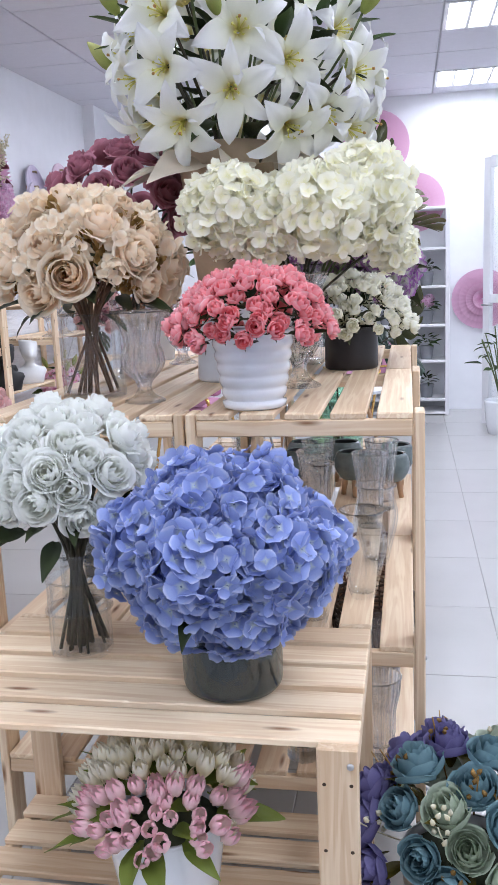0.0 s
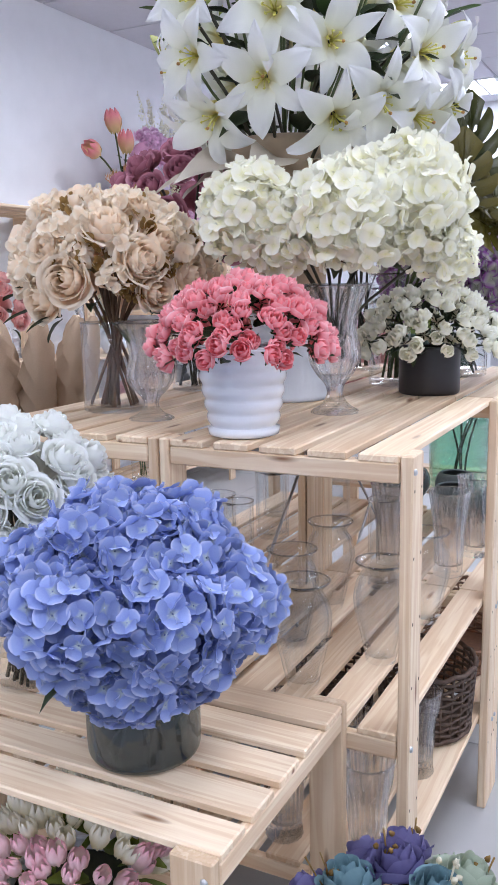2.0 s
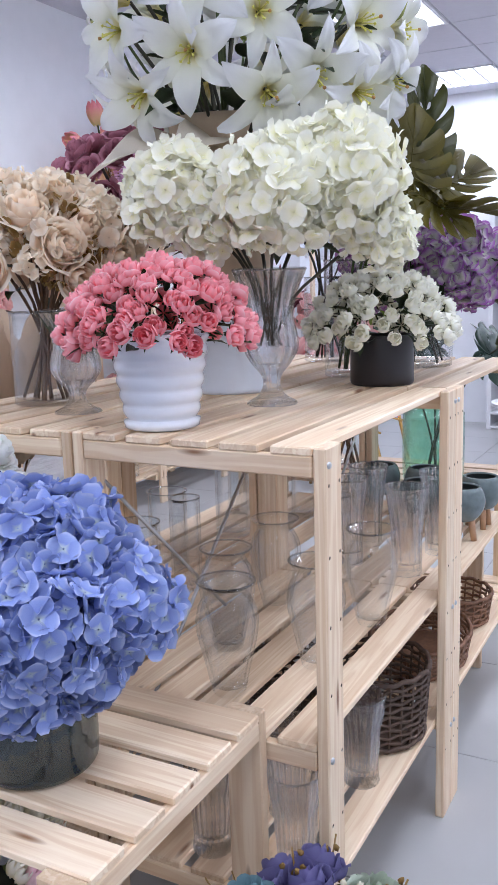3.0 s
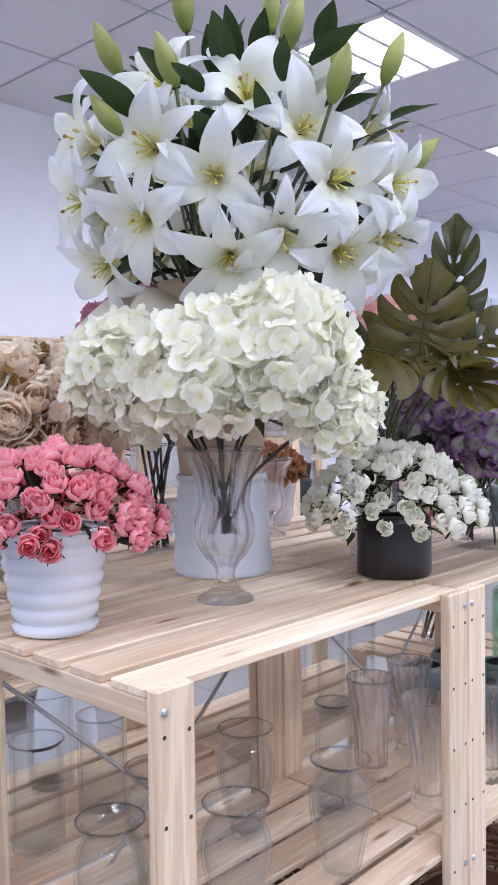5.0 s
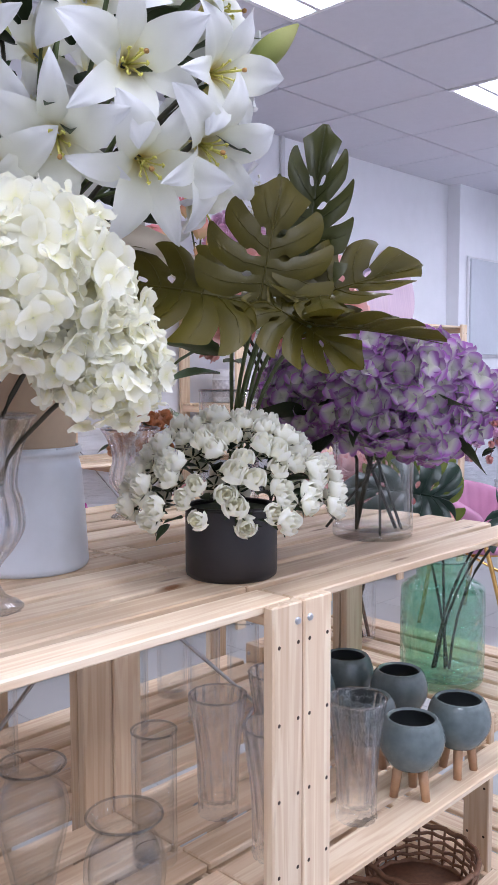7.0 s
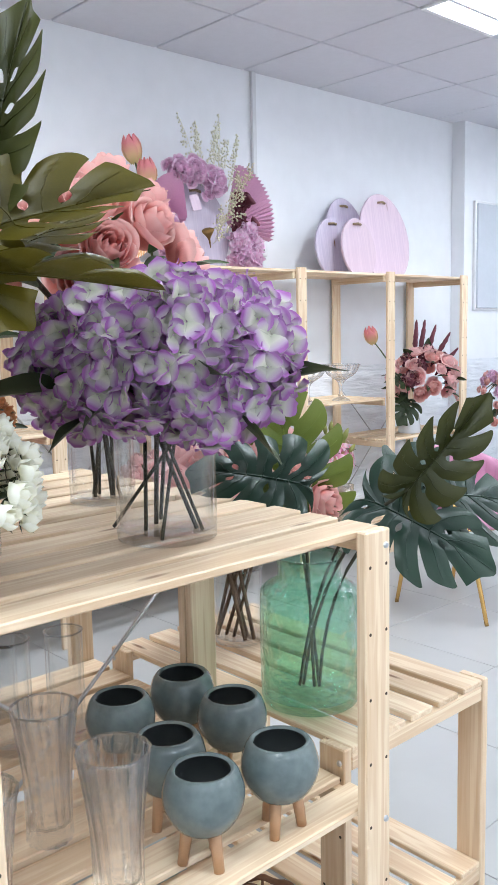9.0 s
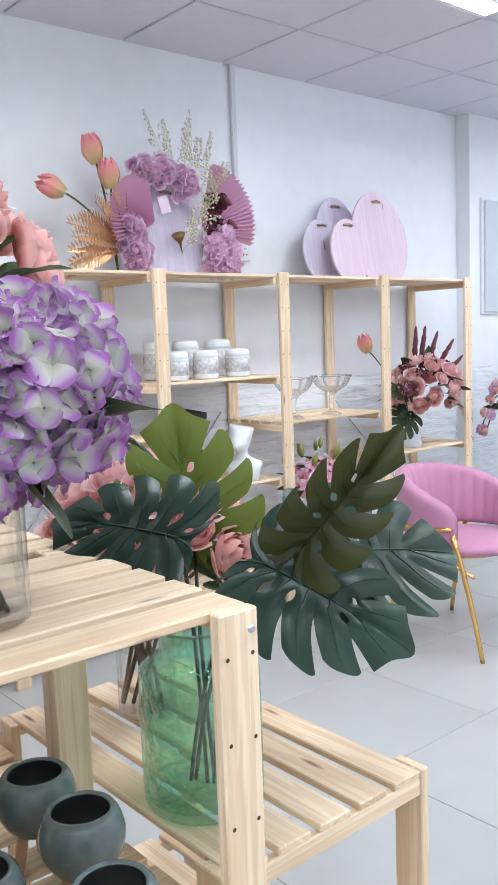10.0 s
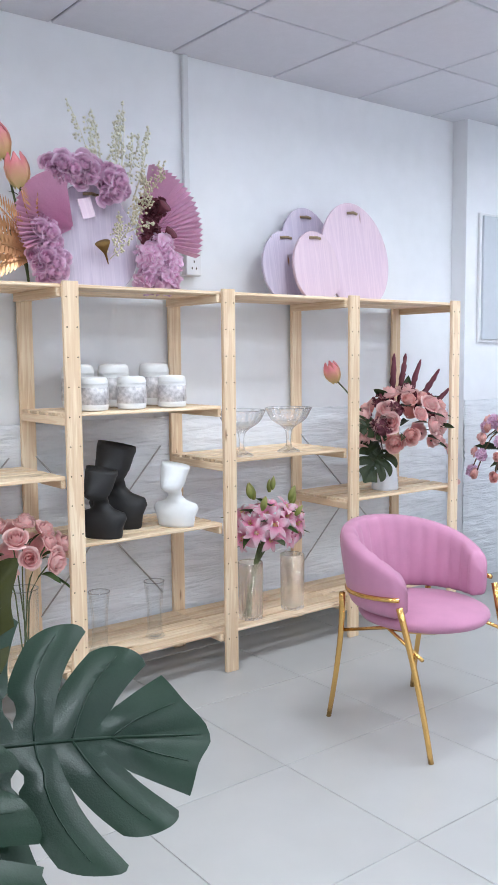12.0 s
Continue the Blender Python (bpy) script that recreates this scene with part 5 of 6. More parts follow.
STARG = [lily_mesh("lily", M_STAR, M_STAMEN) for _ in range(2)]
B = (-2.46, 5.745, 0.185)
t = bouquet("bunch of pink and white stargazer cloth lilies", B)
C = Vector((-2.47, 5.86, 0.60))
for p, n in dome(30, (0.13, 0.20, 0.14), C, -0.5, 0.2):
    part("lily", RNG.choice(STARG), None, t, Matrix.Translation(-Vector(B)) @ facing(p - Vector(n).normalized() * 0.03, Vector(n) + Vector((0.5, 0, 0)), u(0, 6), 0.088 * u(0.85, 1.1)))
for p, n in dome(9, (0.13, 0.20, 0.20), C, 0.3):
    part("bud", LBUD, None, t, Matrix.Translation(-Vector(B)) @ facing(p, Vector(n) + Vector((0, 0, 1.2)), 0, 0.05 * u(0.8, 1.2)))
add_leaves(t, B, LEAF, dome(16, (0.10, 0.15, 0.12), C, -0.6), 0.10)
add_stems(t, B, [C + Vector((0, u(-.06, .06), -0.05)) for _ in range(7)], 0.02, STEM, 0.004, 0.02)

# coral arrangement in a white jug
B = (-2.50, 6.70, 0.702)
vessel("vase", "tapered white ceramic vase on the shelf", B, smooth_profile([(0.060, 0), (0.072, 0.006), (0.066, 0.08), (0.056, 0.15), (0.058, 0.165)], 20), CERAMIC, 0.005, 36)
t = bouquet("wild arrangement of coral roses, plum sprays and dry plumes", B)
C = Vector((-2.44, 6.76, 1.04))
sp = dome(34, (0.18, 0.25, 0.18), C, -0.5, 0.12)
add_blooms(t, B, roses("blush", M_BLUSH) + roses("coral", M_CORAL), sp, 0.055)
add_blooms(t, B, [hydrangea_mesh("filler_spray", M_PLUM, 22, 0.4)], dome(14, (0.15, 0.30, 0.20), C, -0.2, 0.15), 0.035, 1, "plum_spray", 0.3)
add_leaves(t, B, LEAF_DARK, dome(26, (0.16, 0.24, 0.18), C, -0.6), 0.11)
part("protea", tulip_mesh("protea", M_LOTUS), None, t, Matrix.Translation(-Vector(B)) @ facing((-2.5, 6.33, 1.29), (0.1, -0.5, 0.9), 0, 0.065))
part("stem", tube(bend((0, 0, 0.1), (0.0, -0.1, 0.4), (0, -0.37, 0.60), 8), 0.004, 6), STEM, t)
PLUME = lathe([(0.002, 0)] + [(0.05 * math.sin(math.pi * (0.06 + 0.9 * k / 12)) ** 0.7 + 0.008 * (k % 2), 1.0 * k / 12) for k in range(13)], 9, ripple=lambda a, z: 0.3 * math.sin(5 * a + 31 * z)).mesh("plume", M_PLUM)
for y, z, d in ((6.80, 1.16, (0.1, 0.1, 1)), (6.86, 1.14, (0.1, 0.35, 1)), (6.93, 1.12, (0.2, 0.6, 0.9)), (6.98, 1.06, (0.2, 0.9, 0.8)), (6.75, 1.16, (0.1, -0.05, 1))):
    part("plume", PLUME, None, t, Matrix.Translation(-Vector(B)) @ facing((-2.5, y, z), d, u(0, 6), 0.27))
for k in range(9):
    f = k / 8
    add_blooms(t, B, roses("blush", M_BLUSH), [(Vector((-2.42, 6.98 + 0.22 * f, 0.98 - 0.28 * f * f)), (0.6, 0.4, 0.2))], 0.026)
MON_DARK = monstera_mesh("split_leaf", LEAF_DARK, 5, 0.1, 0.4, 12)
split_leaves(t, B, 0.1, [((-2.42, 6.58, 0.92), (0.3, -0.7, -0.5), (0.8, -0.2, 0.5), 0.22, MON_DARK), ((-2.42, 6.55, 1.05), (0.2, -0.9, 0.1), (0.7, -0.2, 0.7), 0.18, MON_DARK)], STEM_DARK)

# white hydrangeas in a goblet, dried flowers in a round vase
B = (-2.50, 4.20, 0.96)
vessel("goblet_vase", "pressed glass goblet vase on the shelf", B, gob, CUT, 0.005, 36, ripple=lambda a, z: 0.035 * math.cos(12 * a))
t = bouquet("ivory hydrangeas with calla lilies", B)
for x, y, z, r in ((0, -0.08, 0.42, 0.10), (0.02, 0.12, 0.43, 0.10), (0.05, 0.03, 0.38, 0.09)):
    part("hydrangea_head", RNG.choice(HYD["white"]), None, t, facing((x, y, z), (0.4, y, 0.6), u(0, 6), r))
for y, z in ((-0.03, 0.52), (0.10, 0.50)):
    part("calla", bud_mesh("calla", M_DRIED), None, t, facing((0.02, y, z), (0.1, y, 1), 0, 0.07))
add_stems(t, B, [Vector(B) + Vector((0, u(-.08, .08), 0.4)) for _ in range(5)], 0.1, STEM_DARK, 0.004, 0.015)
B = (-2.48, 4.41, 0.96)
vessel("vase", "round pale ribbed glass vase with dried flowers", B, smooth_profile([(0.040, 0), (0.055, 0.006), (0.078, 0.06), (0.070, 0.11), (0.045, 0.13), (0.046, 0.14)], 24), ENAMEL, 0.004, 40, ripple=lambda a, z: 0.02 * math.cos(14 * a))
t = bouquet("tuft of small dried brown-green flowers", B)
add_blooms(t, B, [hydrangea_mesh("filler_spray", M_OCHRE, 14, 0.3), hydrangea_mesh("filler_spray", M_SAGE, 14, 0.3)], dome(40, (0.07, 0.07, 0.06), (B[0], B[1], B[2] + 0.16), -0.1), 0.018, 1, "dried_head")
# low peonies
B = (-2.47, 4.62, 0.19)
vessel("vase", "clear glass vase on the bottom shelf", B, [(0.055, 0), (0.060, 0.003), (0.062, 0.33)], CLEAR, 0.004, 32)
t = bouquet("bunch of blush-pink cloth peonies on the lower shelf", B)
sp = dome(20, (0.14, 0.15, 0.12), (B[0], B[1], 0.66), -0.4)
add_blooms(t, B, roses("blush", M_BLUSH), sp, 0.05)
add_leaves(t, B, LEAF, dome(12, (0.12, 0.12, 0.1), (B[0], B[1], 0.6), -0.5), 0.10)
add_stems(t, B, [p for p, n in sp[::4]], 0.02, STEM, 0.004, 0.02)
for y, z, c in ((3.55, 0.96, "coral"), (2.95, 0.96, "white"), (3.30, 0.20, "pink")):
    B = (-2.52, y, z)
    vessel("vase", "white ceramic vase on the wall shelf", B, smooth_profile([(0.05, 0), (0.06, 0.006), (0.065, 0.1), (0.05, 0.18)], 16), CERAMIC, 0.004, 28)
    t = bouquet("round bunch of cloth roses on the wall shelf", B)
    add_blooms(t, B, ROSE[c], dome(22, (0.14, 0.15, 0.13), (B[0], B[1], z + 0.27), -0.4), 0.05 if c != "pink" else 0.03)
    add_leaves(t, B, LEAF_DARK, dome(14, (0.12, 0.12, 0.1), (B[0], B[1], z + 0.22), -0.5), 0.09)


B = (-2.47, 3.73, 0.68)
vessel("flower_pot", "low white ceramic pot on the wall shelf", B, smooth_profile([(0.05, 0), (0.06, 0.006), (0.07, 0.06)], 10), CERAMIC, 0.004, 28, category="pot")
t = bouquet("low bunch of bright fuchsia cloth flowers", B)
add_blooms(t, B, roses("fuchsia", petal("petal_fuchsia", (0.62, 0.03, 0.42), (0.78, 0.12, 0.58), vary=0.1), petals=12, n=5), dome(26, (0.12, 0.13, 0.07), (B[0], B[1], 0.75), -0.1), 0.034)
add_leaves(t, B, LEAF_DARK, dome(8, (0.10, 0.10, 0.04), (B[0], B[1], 0.74), -0.2), 0.07)


# ---- on top of the wall shelves ----
def oval_board(name, at, w, h, mat, label, lean=9, roll=0, thick=0.016):
    n = 40
    ring = []
    for k in range(n):
        a = 2 * math.pi * k / n
        ring.append((w / 2 * math.cos(a) * (1 - 0.05 * math.sin(a)), max(-h / 2 * 0.86, h / 2 * math.sin(a))))
    vs = [(thick / 2, y, z) for y, z in ring] + [(-thick / 2, y, z) for y, z in ring] + [(thick / 2 - 0.003, y * 1.01, z * 1.01) for y, z in ring]
    s = Shape()
    s.add(vs, [tuple(range(n)), tuple(range(2 * n - 1, n - 1, -1))] + [(k, 2 * n + k, 2 * n + (k + 1) % n, (k + 1) % n) for k in range(n)] + [(2 * n + k, n + k, n + (k + 1) % n, 2 * n + (k + 1) % n) for k in range(n)])
    t = thing(name, label, "board", pose(at[0], at[1], at[2]) @ pose(0, 0, 0, roll, -lean, 0) @ pose(0, 0, h / 2 * 0.86))
    part("panel", s, mat, t, smooth=False)
    if w < 0.275:
        part("twine_loop", tube([(0.013, 0.03 * math.sin(q) - 0.01, h * 0.36 - 0.05 + 0.05 * math.cos(q)) for q in (i * 0.5 for i in range(13))], 0.004, 6), TWINE, t)
    part("twine_knot", tube([(0.012, -0.035, h * 0.40), (0.022, 0.0, h * 0.405), (0.012, 0.035, h * 0.40)], 0.007, 6), TWINE, t)
    return t


Z = 1.701
oval_board("oval_board", (-2.50, 6.225, Z), 0.30, 0.36, LAVENDER, "small oval lavender-stained wooden board with twine")
oval_board("oval_board", (-2.57, 6.575, Z), 0.48, 0.56, LAVENDER, "large oval lavender-stained wooden board")
oval_board("oval_board", (-2.62, 6.14, Z), 0.32, 0.37, LAVENDER2, "oval lavender board behind a smaller one")
oval_board("oval_board", (-2.70, 6.36, Z), 0.38, 0.53, LAVENDER2, "tall oval lavender board leaning at the wall")
oval_board("oval_board", (-2.56, 5.03, Z), 0.41, 0.47, LAVENDER2, "grey-lavender oval board dressed with dried flowers", 7)

t = bouquet("wreath of lilac roses, dried sprays and palm fans", (-2.56, 5.04, Z), "arrangement")
B = (-2.56, 5.04, Z)
lil = roses("lilac", M_LILAC, petals=16)
for y, z, ry, rz, n in ((4.88, 2.16, 0.07, 0.05, 10), (4.97, 2.17, 0.06, 0.05, 9), (5.09, 2.13, 0.06, 0.06, 8), (4.78, 1.90, 0.055, 0.06, 8), (4.80, 1.79, 0.07, 0.07, 11)):
    for k in range(n):
        a, f = k * 2.39996, math.sqrt((k + 0.5) / n)
        p = Vector((-2.53 + 0.05 * (1 - f), y + ry * f * math.cos(a), z + rz * f * math.sin(a)))
        add_blooms(t, B, lil, [(p, (0.9, 0.5 * f * math.cos(a), 0.5 * f * math.sin(a)))], 0.040)
add_blooms(t, B, HYD["lilac"], [(Vector((-2.52, y, z)), (0.9, 0.1, 0.2)) for y, z in ((5.31, 1.88), (5.36, 1.82), (5.29, 1.79), (5.34, 1.75), (5.27, 1.84), (5.26, 1.75))], 0.058, 1, "hydrangea_head")


def palm_fan(size, spread, mat, seed):
    s = Shape()
    n = 45
    vs, rs = [], []
    for i in range(n):
        a = spread * (i / (n - 1) - 0.5)
        ln = size * (0.80 + 0.20 * math.cos(a * 1.2))
        for f in (0.04, 0.35, 0.7, 1.0):
            vs.append((0.017 * (1 if i % 2 else -1) * f, ln * f * math.sin(a), ln * f * math.cos(a)))
            rs.append(f)
    s.add(vs, grid_faces(n, 4), 0, rs)
    return s.mesh("palm_fan", mat, False)


M_FAN = petal("palm_pink", (0.72, 0.38, 0.56), (0.84, 0.54, 0.70), vary=0.05)
part("palm_fan", palm_fan(0.36, 1.5, M_FAN, 1), None, t, Matrix.Translation(Vector((-2.60, 5.24, 1.93)) - Vector(B)) @ pose(0, 0, 0, -58, 0, 0))
part("palm_fan", palm_fan(0.25, 1.9, M_FAN, 2), None, t, Matrix.Translation(Vector((-2.50, 4.90, 1.93)) - Vector(B)) @ pose(0, 0, 0, 62, 0, 0))
part("gift_tag", block(0.004, 0.06, 0.08, 0.001), LAVENDER, t, Matrix.Translation(Vector((-2.52, 4.97, 2.02)) - Vector(B)) @ pose(0, 0, 0, 14, -6, 0), smooth=False)
add_blooms(t, B, [hydrangea_mesh("filler_spray", M_PLUM, 26, 0.35)], [(Vector((-2.55 + u(-.03, .03), 5.31 + u(-.06, .06), 1.99 + u(-.09, .09))), (0.8, 0.2, 0.2)) for _ in range(10)], 0.036, 1, "plum_spray")


def sprig(p, d, length, mat, n=16, r=0.012):
    """A dried sprig: a thin stalk set with small bells."""
    p, d = Vector(p), Vector(d).normalized()
    e = p + d * length
    s = tube(bend(p, (p + e) / 2 + Vector((0.02, 0.02, 0.02)), e, 6), 0.0018, 4)
    bell = lathe([(0.0, -0.3), (0.5, -0.1), (0.45, 0.5), (0.0, 1.0)], 5)
    for k in range(n):
        f = 0.25 + 0.75 * k / n
        q = p + d * length * f + Vector((u(-1, 1), u(-1, 1), u(-1, 1))) * (0.022 * (1.15 - f) + 0.006)
        s.join(bell, facing(q, (u(-1, 1), u(-1, 1), u(0, 1)), 0, r * u(0.7, 1.2)))
    return s


def put(t, B, s, name, mat):
    s.v = [tuple(Vector(q) - Vector(B)) for q in s.v]
    part(name, s, mat, t)


M_PALE = petal("dried_pale", (0.90, 0.88, 0.72), (0.95, 0.94, 0.84), vary=0.05, through_light=0.45)
for y, z, d in ((5.08, 2.12, (0, -0.1, 1)), (5.12, 2.12, (0.1, 0.1, 1)), (5.18, 2.10, (0, 0.25, 1)), (5.22, 2.10, (0.1, 0.3, 1)), (5.15, 2.15, (0, 0.05, 1)), (5.05, 2.15, (0, -0.3, 1))):
    for k in range(2):
        put(t, B, sprig((-2.58 + u(-.03, .03), y, z), (d[0], d[1] + u(-.1, .1), 1), u(0.24, 0.34), None, 34, 0.011), "dried_sprig", M_PALE)
for k in range(12):
    f = k / 11
    put(t, B, sprig((-2.50, 5.06 + 0.20 * f, 1.82 + 0.30 * f), (0.3, u(-.2, .8), u(0.2, 1)), 0.13, None, 26, 0.010), "dried_sprig", M_DRIED)
part("seed_pod", lathe([(0.002, -0.09), (0.006, -0.04), (0.03, 0.0), (0.032, 0.006), (0.0, 0.010)], 14), M_OCHRE, t, Matrix.Translation(Vector((-2.50, 5.03, 1.88)) - Vector(B)) @ pose(0, 0, 0, 25, 20, 0))
for y, z in ((5.33, 2.06), (5.36, 1.95)):
    part("seed_pod", lathe([(0.002, -0.09), (0.006, -0.04), (0.03, 0.0), (0.032, 0.006), (0.0, 0.010)], 14), M_PLUM, t, Matrix.Translation(Vector((-2.50, y, z)) - Vector(B)) @ pose(0, 0, 0, -20, 50, 0))

# proteas and gold fern to one side
B = (-2.58, 4.70, Z)
t = bouquet("pink protea buds with gold-painted fern fronds", B, "arrangement")
PRO = tulip_mesh("protea", M_LOTUS)
for p, d in (((-2.58, 4.48, 2.05), (0.1, -0.9, 0.25)), ((-2.58, 4.655, 2.19), (0.1, -0.35, 0.9)), ((-2.54, 4.70, 2.08), (0.2, -0.25, 0.9))):
    part("protea", PRO, None, t, Matrix.Translation(-Vector(B)) @ facing(p, d, 0, 0.075))
    put(t, B, tube(bend((-2.58, 4.74, Z + 0.01), (-2.58, 4.72, 1.95), p, 8), 0.005, 6), "stem", STEM)
for k in range(11):
    a = math.radians(-12 + 11 * k)
    d = Vector((u(0.0, 0.35), -math.cos(a), math.sin(a) * 0.9))
    s = Shape()
    root = Vector((-2.56, 4.76, 1.82))
    ln = u(0.26, 0.36)
    for i in range(16):
        f = (i + 1) / 17
        c = root + d * ln * f - Vector((0, 0, 0.08 * f * f))
        for sgn in (-1, 1):
            side = Vector((0.25, 0.1, 0.9 * sgn)).normalized()
            w = 0.055 * math.sin(math.pi * (0.1 + 0.85 * f))
            s.add([c, c + side * w * 0.6 + d * 0.004, c + side * w + d * 0.03, c + side * w * 0.4 + d * 0.018], [(0, 1, 2, 3)])
    put(t, B, s.join(tube([root, root + d * ln * 0.5 - Vector((0, 0, 0.02)), root + d * ln - Vector((0, 0, 0.08))], 0.0025, 4)), "fern_frond", M_GOLD)
add_leaves(t, B, LEAF_DARK, [(Vector((-2.58, 4.74 + u(-.06, .06), 1.98 + u(-.08, .08))), (0.3, u(-1, 0.5), 0.6)) for _ in range(22)], 0.06)

# ---- pink velvet chair ----
VELVET = plain("pink_velvet", (0.50, 0.22, 0.345), 0.75, spot=0.10, scale=6, relief=0.1)
VELVET.node_tree.nodes["Principled BSDF"].inputs["Sheen Weight"].default_value = 0.12
GOLD = plain("polished_gold", (0.78, 0.48, 0.16), 0.22, 1.0, spot=0.05)


def barrel_chair(at, yaw):
    t = thing("armchair", "pink velvet barrel chair with channelled back and gold legs", "chair", pose(*at, 0, 0, yaw), "pink chairs")
    n, rows = 97, 9
    for side_name, r0 in (("backrest", 0.238),):
        s = Shape()
        vs = []
        for i in range(n):
            f = i / (n - 1)
            a = math.radians(180 + 238 * (f - 0.5))
            rise = math.cos((f - 0.5) * math.pi) ** 0.7
            z0, z1 = 0.475 + 0.005 * rise, 0.60 + 0.170 * rise
            ch = 0.010 * abs(math.sin(f * math.pi * 17)) ** 0.6
            endr = min(1.0, min(f, 1 - f) * 26) ** 0.5
            for k in range(2 * rows):
                q = 2 * math.pi * k / (2 * rows)
                zz = (z0 + z1) / 2 + (z1 - z0) / 2 * math.copysign(abs(math.sin(q)) ** 0.55, math.sin(q)) * (0.55 + 0.45 * endr)
                th = 0.034 * math.copysign(abs(math.cos(q)) ** 0.55, math.cos(q)) * endr
                lean = 0.05 * (zz - 0.47) / 0.3 * rise
                r = r0 + th + lean + (-ch if math.cos(q) < 0 else ch * 0.2)
                vs.append((r * math.cos(a) * 1.02, r * math.sin(a) * 1.03, zz))
        m = 2 * rows
        s.add(vs, grid_faces(n, m, True) + [tuple(range(m))[::-1], tuple(range((n - 1) * m, n * m))])
        part(side_name, s, VELVET, t)
    prof = [(0.0005, 0.420), (0.20, 0.420), (0.232, 0.427), (0.243, 0.443), (0.240, 0.458), (0.215, 0.472), (0.12, 0.480), (0.0005, 0.482)]
    part("seat", lathe(prof, 40, ripple=lambda a, z: 0.07 * math.cos(a) ** 2 if math.cos(a) > 0 else 0.0), VELVET, t)
    for sx, sy in ((1, 1), (1, -1), (-1, 1), (-1, -1)):
        foot = (0.26 * sx, 0.245 * sy, 0.0)
        if sx > 0:
            pts = bend(foot, (0.20, 0.25 * sy, 0.30), (0.13, 0.272 * sy, 0.53), 9)
        else:
            pts = bend(foot, (-0.20, 0.22 * sy, 0.35), (-0.17, 0.26 * sy, 0.52), 9)
        part("leg", tube(pts, 0.010, 10, 0, 1.25), GOLD, t)
    ring = [(0.284 * math.cos(q), 0.290 * math.sin(q), 0.545 + 0.02 * math.cos(q)) for q in (math.radians(65 + 230 * i / 36) for i in range(37))]
    part("band", tube(ring, 0.009, 8), GOLD, t)
    under = [(0.18 * math.cos(q), 0.19 * math.sin(q), 0.414) for q in (2 * math.pi * i / 32 for i in range(33))]
    part("seat_ring", tube(under, 0.008, 8), GOLD, t)
    for sy in (1, -1):
        part("strut", tube([(-0.21, 0.235 * sy, 0.36), (0.0, 0.19 * sy, 0.412), (0.22, 0.25 * sy, 0.36)], 0.007, 8), GOLD, t)
    return t


ch = barrel_chair((-1.461, 5.803, 0), 0)
copy_thing(ch, pose(-0.42, 7.30, 0, 0, 0, -120))

# small white table by the far chair
t = thing("side_table", "small round white table on splayed beech legs", "table", pose(-0.45, 6.35, 0))
part("tabletop", lathe(smooth_profile([(0.0005, 0.455), (0.27, 0.455), (0.285, 0.462), (0.285, 0.472), (0.27, 0.478), (0.0005, 0.478)], 20), 40), WHITEPAINT, t)
for k in range(3):
    a = k * 2.094
    part("leg", tube([(0.22 * math.cos(a), 0.22 * math.sin(a), 0), (0.10 * math.cos(a), 0.10 * math.sin(a), 0.458)], 0.012, 8, 0, 1.5), PEG, t)

# ---- far end of the room ----
t = thing("cube_shelf", "white open cube shelving with potted plants", "shelving", pose(0.34, 7.95, 0, 0, 0, 0))
COLS, PW = 4, 0.36
for k in range(COLS + 1):
    part("upright", board(0.022 if 0 < k < COLS else 0.036, 0.33, 1.84, WHITEPAINT), None, t, pose(-PW * k - 0.018, 0.165, 0.92))
for z in (0.02, 0.14, 0.49, 0.81, 1.15, 1.48, 1.83):
    part("shelf", board(PW * COLS - 0.002, 0.326, 0.022, WHITEPAINT), None, t, pose(-PW * COLS / 2 - 0.018, 0.165, z))
POTGREY = plain("grey_plastic_pot", (0.22, 0.23, 0.25), 0.6)
for k, (c, z) in enumerate(((0, 0.15), (0, 0.82), (0, 1.16), (1, 0.82), (1, 1.49), (1, 1.16), (2, 1.16), (0, 0.50), (1, 0.15))):
    B = (0.34 - 0.018 - PW * (c + 0.5), 8.08, z)
    vessel("flower_pot", "small grey pot in the white cube shelf", B, smooth_profile([(0.045, 0), (0.05, 0.004), (0.065, 0.11), (0.067, 0.12)], 10), POTGREY, 0.004, 24, category="pot", group="grey pots")
    t = bouquet("small green potted plant in the cube shelf", B, "plant", "potted plants")
    add_leaves(t, B, LEAF if k % 2 else LEAF_DARK, dome(26, (0.08, 0.08, 0.08), (B[0], B[1], z + 0.14), -0.1, 0.5), 0.075)
    if k in (1, 4):
        add_blooms(t, B, HYD["lilac"], dome(5, (0.07, 0.07, 0.06), (B[0], B[1], z + 0.17), 0.0), 0.035)

TULLE = petal("pink_paper", (0.80, 0.34, 0.58), (0.86, 0.55, 0.72), through_light=0.3, vary=0.1)


def rosette(x, z, r, squash=1.0):
    t = thing("paper_rosette", "large pink pleated paper rosette on the wall", "decoration", pose(x, NORTH - 0.02, z), "paper rosettes")
    for k in range(4):
        q = r * (1 - 0.23 * k)
        n = 64
        s = Shape()
        vs, rs = [], []
        for i in range(n):
            a = 2 * math.pi * i / n
            for f in (0.08, 0.5, 1.0):
                vs.append((q * f * math.cos(a) * squash, -0.02 * k - 0.014 * (i % 2) * f - 0.02 * f * f, q * f * math.sin(a)))
                rs.append(f)
        s.add(vs, [(i * 3 + j, i * 3 + j + 1, ((i + 1) % n) * 3 + j + 1, ((i + 1) % n) * 3 + j) for i in range(n) for j in range(2)], 0, rs)
        part("paper_layer", s, TULLE, t)


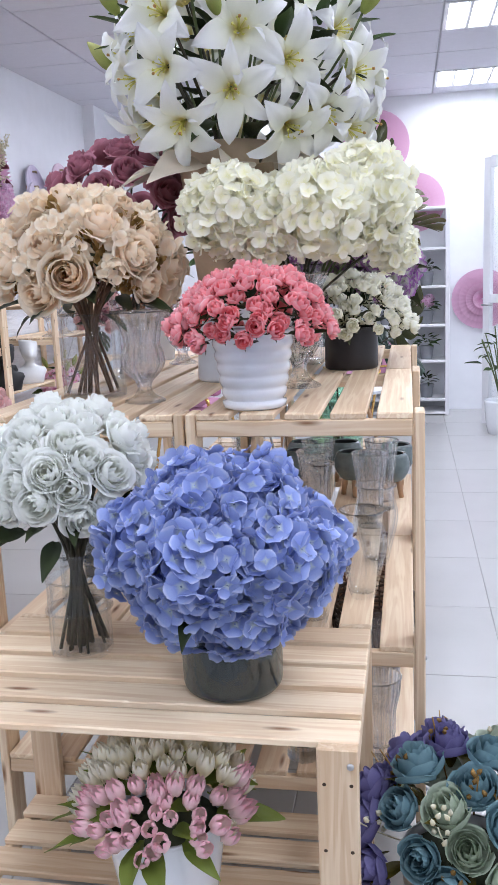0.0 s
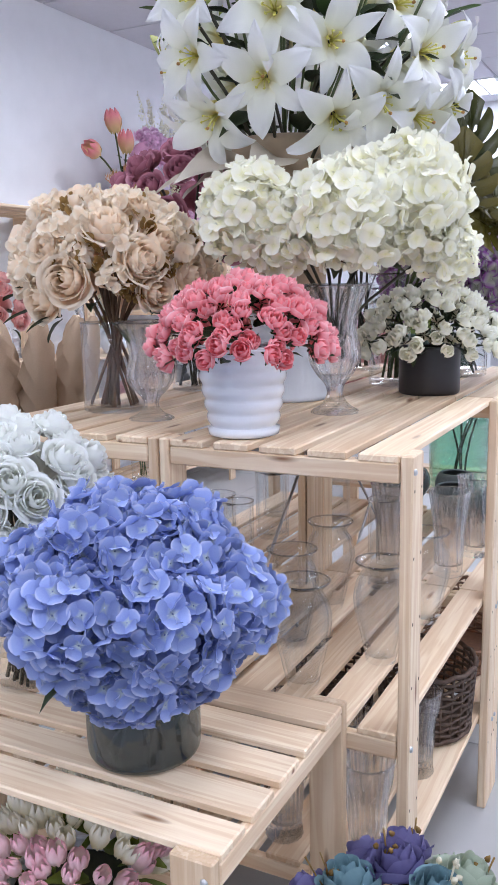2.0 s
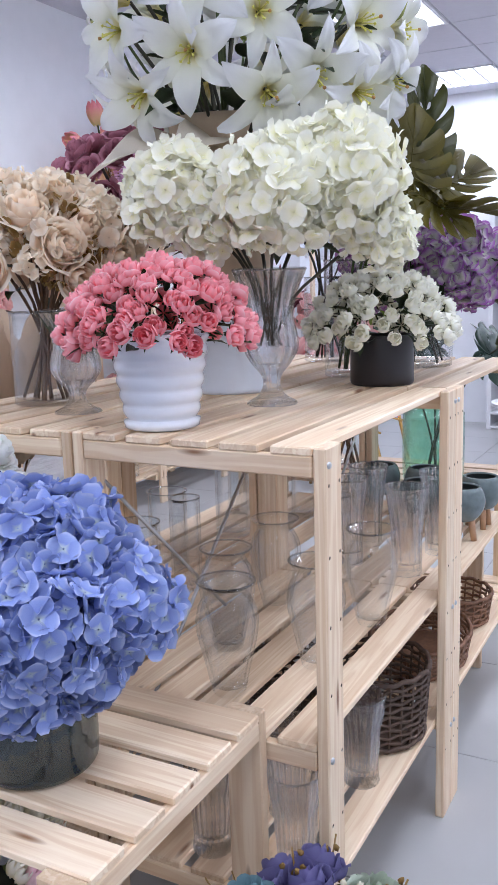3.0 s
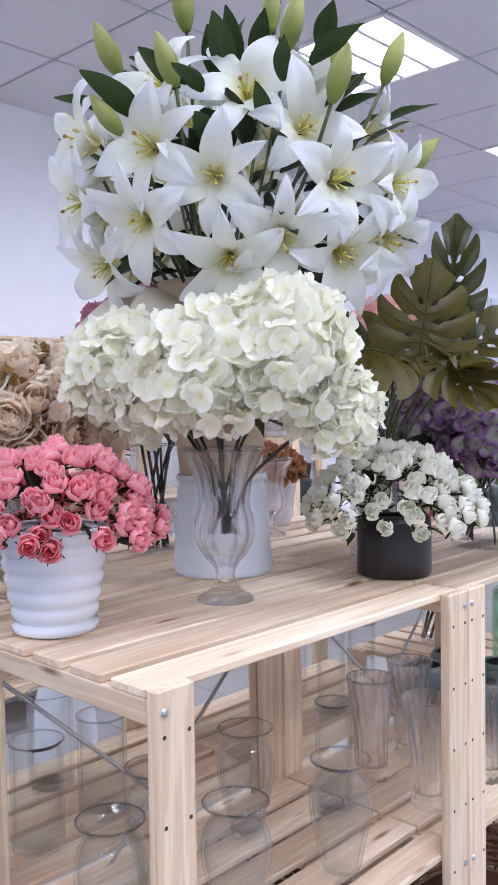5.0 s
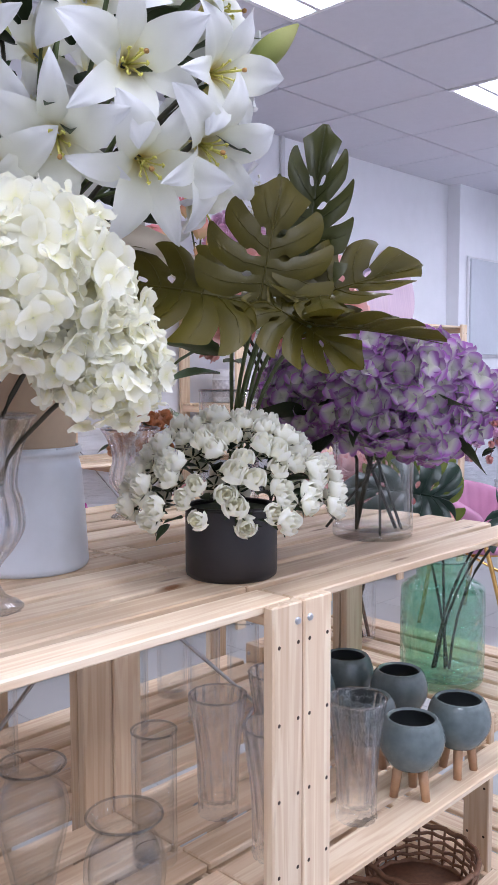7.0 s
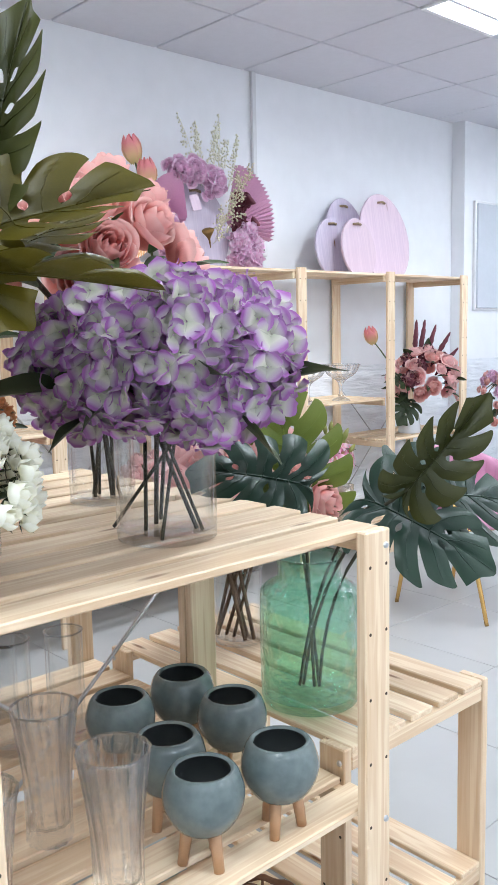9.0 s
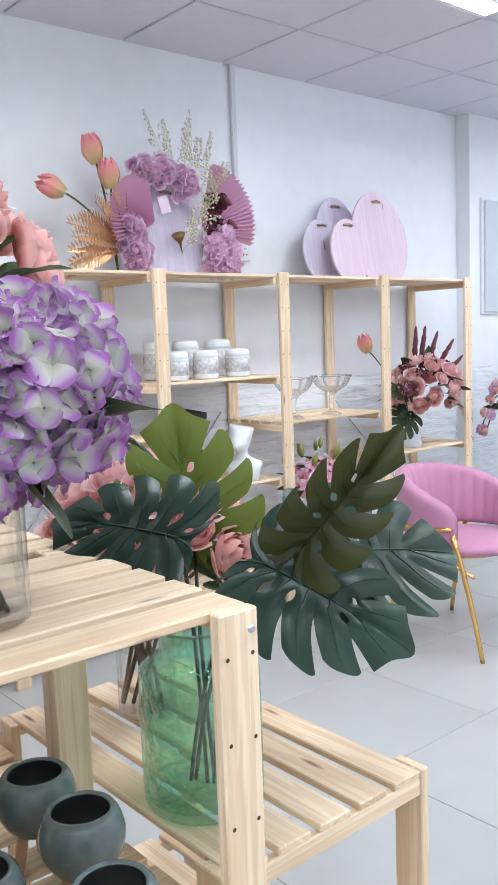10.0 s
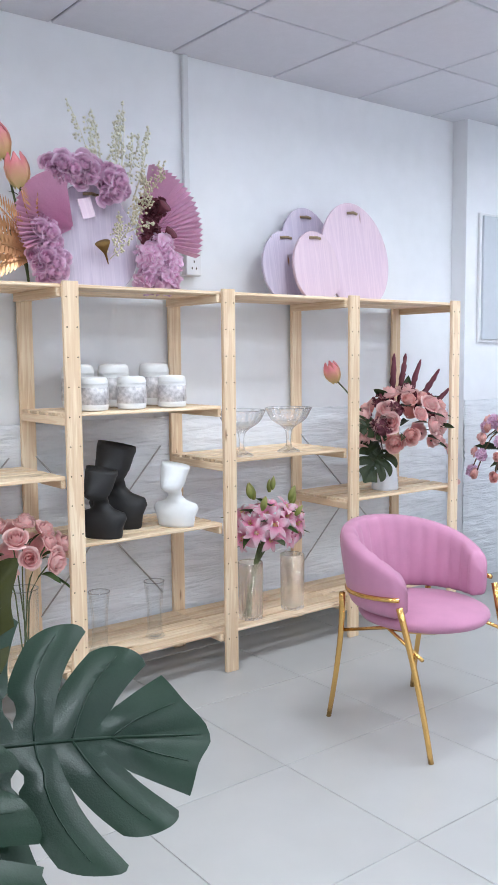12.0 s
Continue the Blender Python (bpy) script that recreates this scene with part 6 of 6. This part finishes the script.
for x, z, r in ((-0.30, 2.42, 0.30), (0.05, 1.90, 0.26), (0.64, 1.02, 0.27), (-0.62, 1.30, 0.26)):
    rosette(x, z, r)

# open glass door leaf with its post
ALU = plain("white_aluminium", (0.78, 0.79, 0.82), 0.4, spot=0.02)
t = thing("door_1", "glass door leaf in a white aluminium frame, standing open", "door", pose(0.60, 7.50, 0, 0, 0, -45), kind="structure")
for x in (0.035, 0.885):
    part("door_stile", board(0.07, 0.045, 2.16, ALU), None, t, pose(x, 0, 1.085))
for z in (0.08, 2.13):
    part("door_rail", board(0.78, 0.043, 0.09, ALU), None, t, pose(0.46, 0, z))
part("door_rail", board(0.78, 0.043, 0.07, ALU), None, t, pose(0.46, 0, 1.05))
for z0, z1 in ((0.125, 1.015), (1.085, 2.085)):
    part("pane", block(0.784, 0.006, z1 - z0, 0.001), PANE, t, pose(0.46, 0, (z0 + z1) / 2), smooth=False)
part("door_handle", tube([(0.035, -0.024, 1.0), (0.035, -0.07, 1.0), (0.14, -0.075, 1.0)], 0.009, 8), STEEL, t)
t = thing("potted_plant", "tall spray of green stems in a floor pot", "plant", pose(0.70, 7.05, 0))
part("pot", lathe(smooth_profile([(0.0005, 0), (0.10, 0.002), (0.13, 0.25), (0.12, 0.252), (0.10, 0.2), (0.0005, 0.2)], 16), 28), CERAMIC, t)
for k in range(16):
    a = k * 2.4
    part("stem", tube(bend((0, 0, 0.2), (0.05 * math.cos(a), 0.05 * math.sin(a), 0.5), (0.16 * math.cos(a), 0.16 * math.sin(a), u(0.6, 0.85)), 6), 0.005, 6), STEM, t)
add_leaves(t, (0.70, 7.05, 0), LEAF, dome(22, (0.17, 0.17, 0.25), (0.70, 7.05, 0.6), -0.5, 0.4), 0.12)

# flower stand in the corner by the pilaster
B = (-2.28, 7.62, 0.0)
vessel("floor_vase", "tall white floor vase with orchid sprays", B, smooth_profile([(0.09, 0), (0.10, 0.006), (0.12, 0.25), (0.08, 0.5), (0.085, 0.55)], 24), CERAMIC, 0.006, 36)
t = bouquet("hanging sprays of coral and ochre orchids", B)
for k in range(7):
    a = -2.6 + k * 0.55
    for i in range(10):
        f = i / 9
        p = Vector((B[0] + (0.06 + 0.22 * f) * math.cos(a), B[1] + (0.06 + 0.22 * f) * math.sin(a), 0.85 + 0.35 * math.sin(f * 2.6) - 0.30 * f))
        add_blooms(t, B, HYD["lilac"] if (i + k) % 3 == 0 else roses("coral", M_CORAL), [(p, (math.cos(a), math.sin(a), 0.2))], 0.034)
    put(t, B, tube(bend((B[0], B[1], 0.5), (B[0] + 0.1 * math.cos(a), B[1] + 0.1 * math.sin(a), 1.3), (B[0] + 0.28 * math.cos(a), B[1] + 0.28 * math.sin(a), 0.75), 9), 0.004, 5), "stem", STEM_BROWN)
add_leaves(t, B, LEAF_DARK, dome(20, (0.14, 0.14, 0.25), (B[0], B[1], 0.85), -0.5), 0.13)

# tan pampas plumes in a floor vase between the table and the wall
B = (-1.62, 2.72, 0.0)
vessel("floor_vase", "tall pale floor vase with pampas plumes", B, smooth_profile([(0.08, 0), (0.09, 0.006), (0.11, 0.3), (0.07, 0.55), (0.075, 0.6)], 24), CERAMIC, 0.006, 32)
t = bouquet("tall tan pampas grass plumes", B)
PAM = lathe([(0.002, 0)] + [(0.10 * math.sin(math.pi * (0.05 + 0.92 * k / 14)) ** 0.7 + 0.010 * (k % 2), k / 14) for k in range(15)], 11, ripple=lambda a, z: 0.35 * math.sin(5 * a + 43 * z)).mesh("plume", M_PAMPAS)
for k in range(9):
    a = k * 0.7
    p = Vector((0.10 * math.cos(a), 0.10 * math.sin(a), 0.72))
    part("plume", PAM, None, t, facing(p, (0.25 * math.cos(a), 0.25 * math.sin(a), 1), u(0, 6), 0.52))
    part("stem", tube(bend((0, 0, 0.05), (0, 0, 0.4), p, 5), 0.004, 5), STEM_BROWN, t)

# ---- floor tiles, last ----
near, rest = 0, Shape()
for i in range(-4, 9):
    for j in range(-12, 9):
        x, y = -1.513 + 0.6 * i + 0.3, 5.158 + 0.6 * j + 0.3
        if x > EAST + 0.3 or x < WEST - 0.3 or y < SOUTH - 0.3 or y > NORTH + 0.3:
            continue
        part("tile", floor_me, None, floor, Matrix.Translation(Vector((x, y, -0.006)) - floor.location))
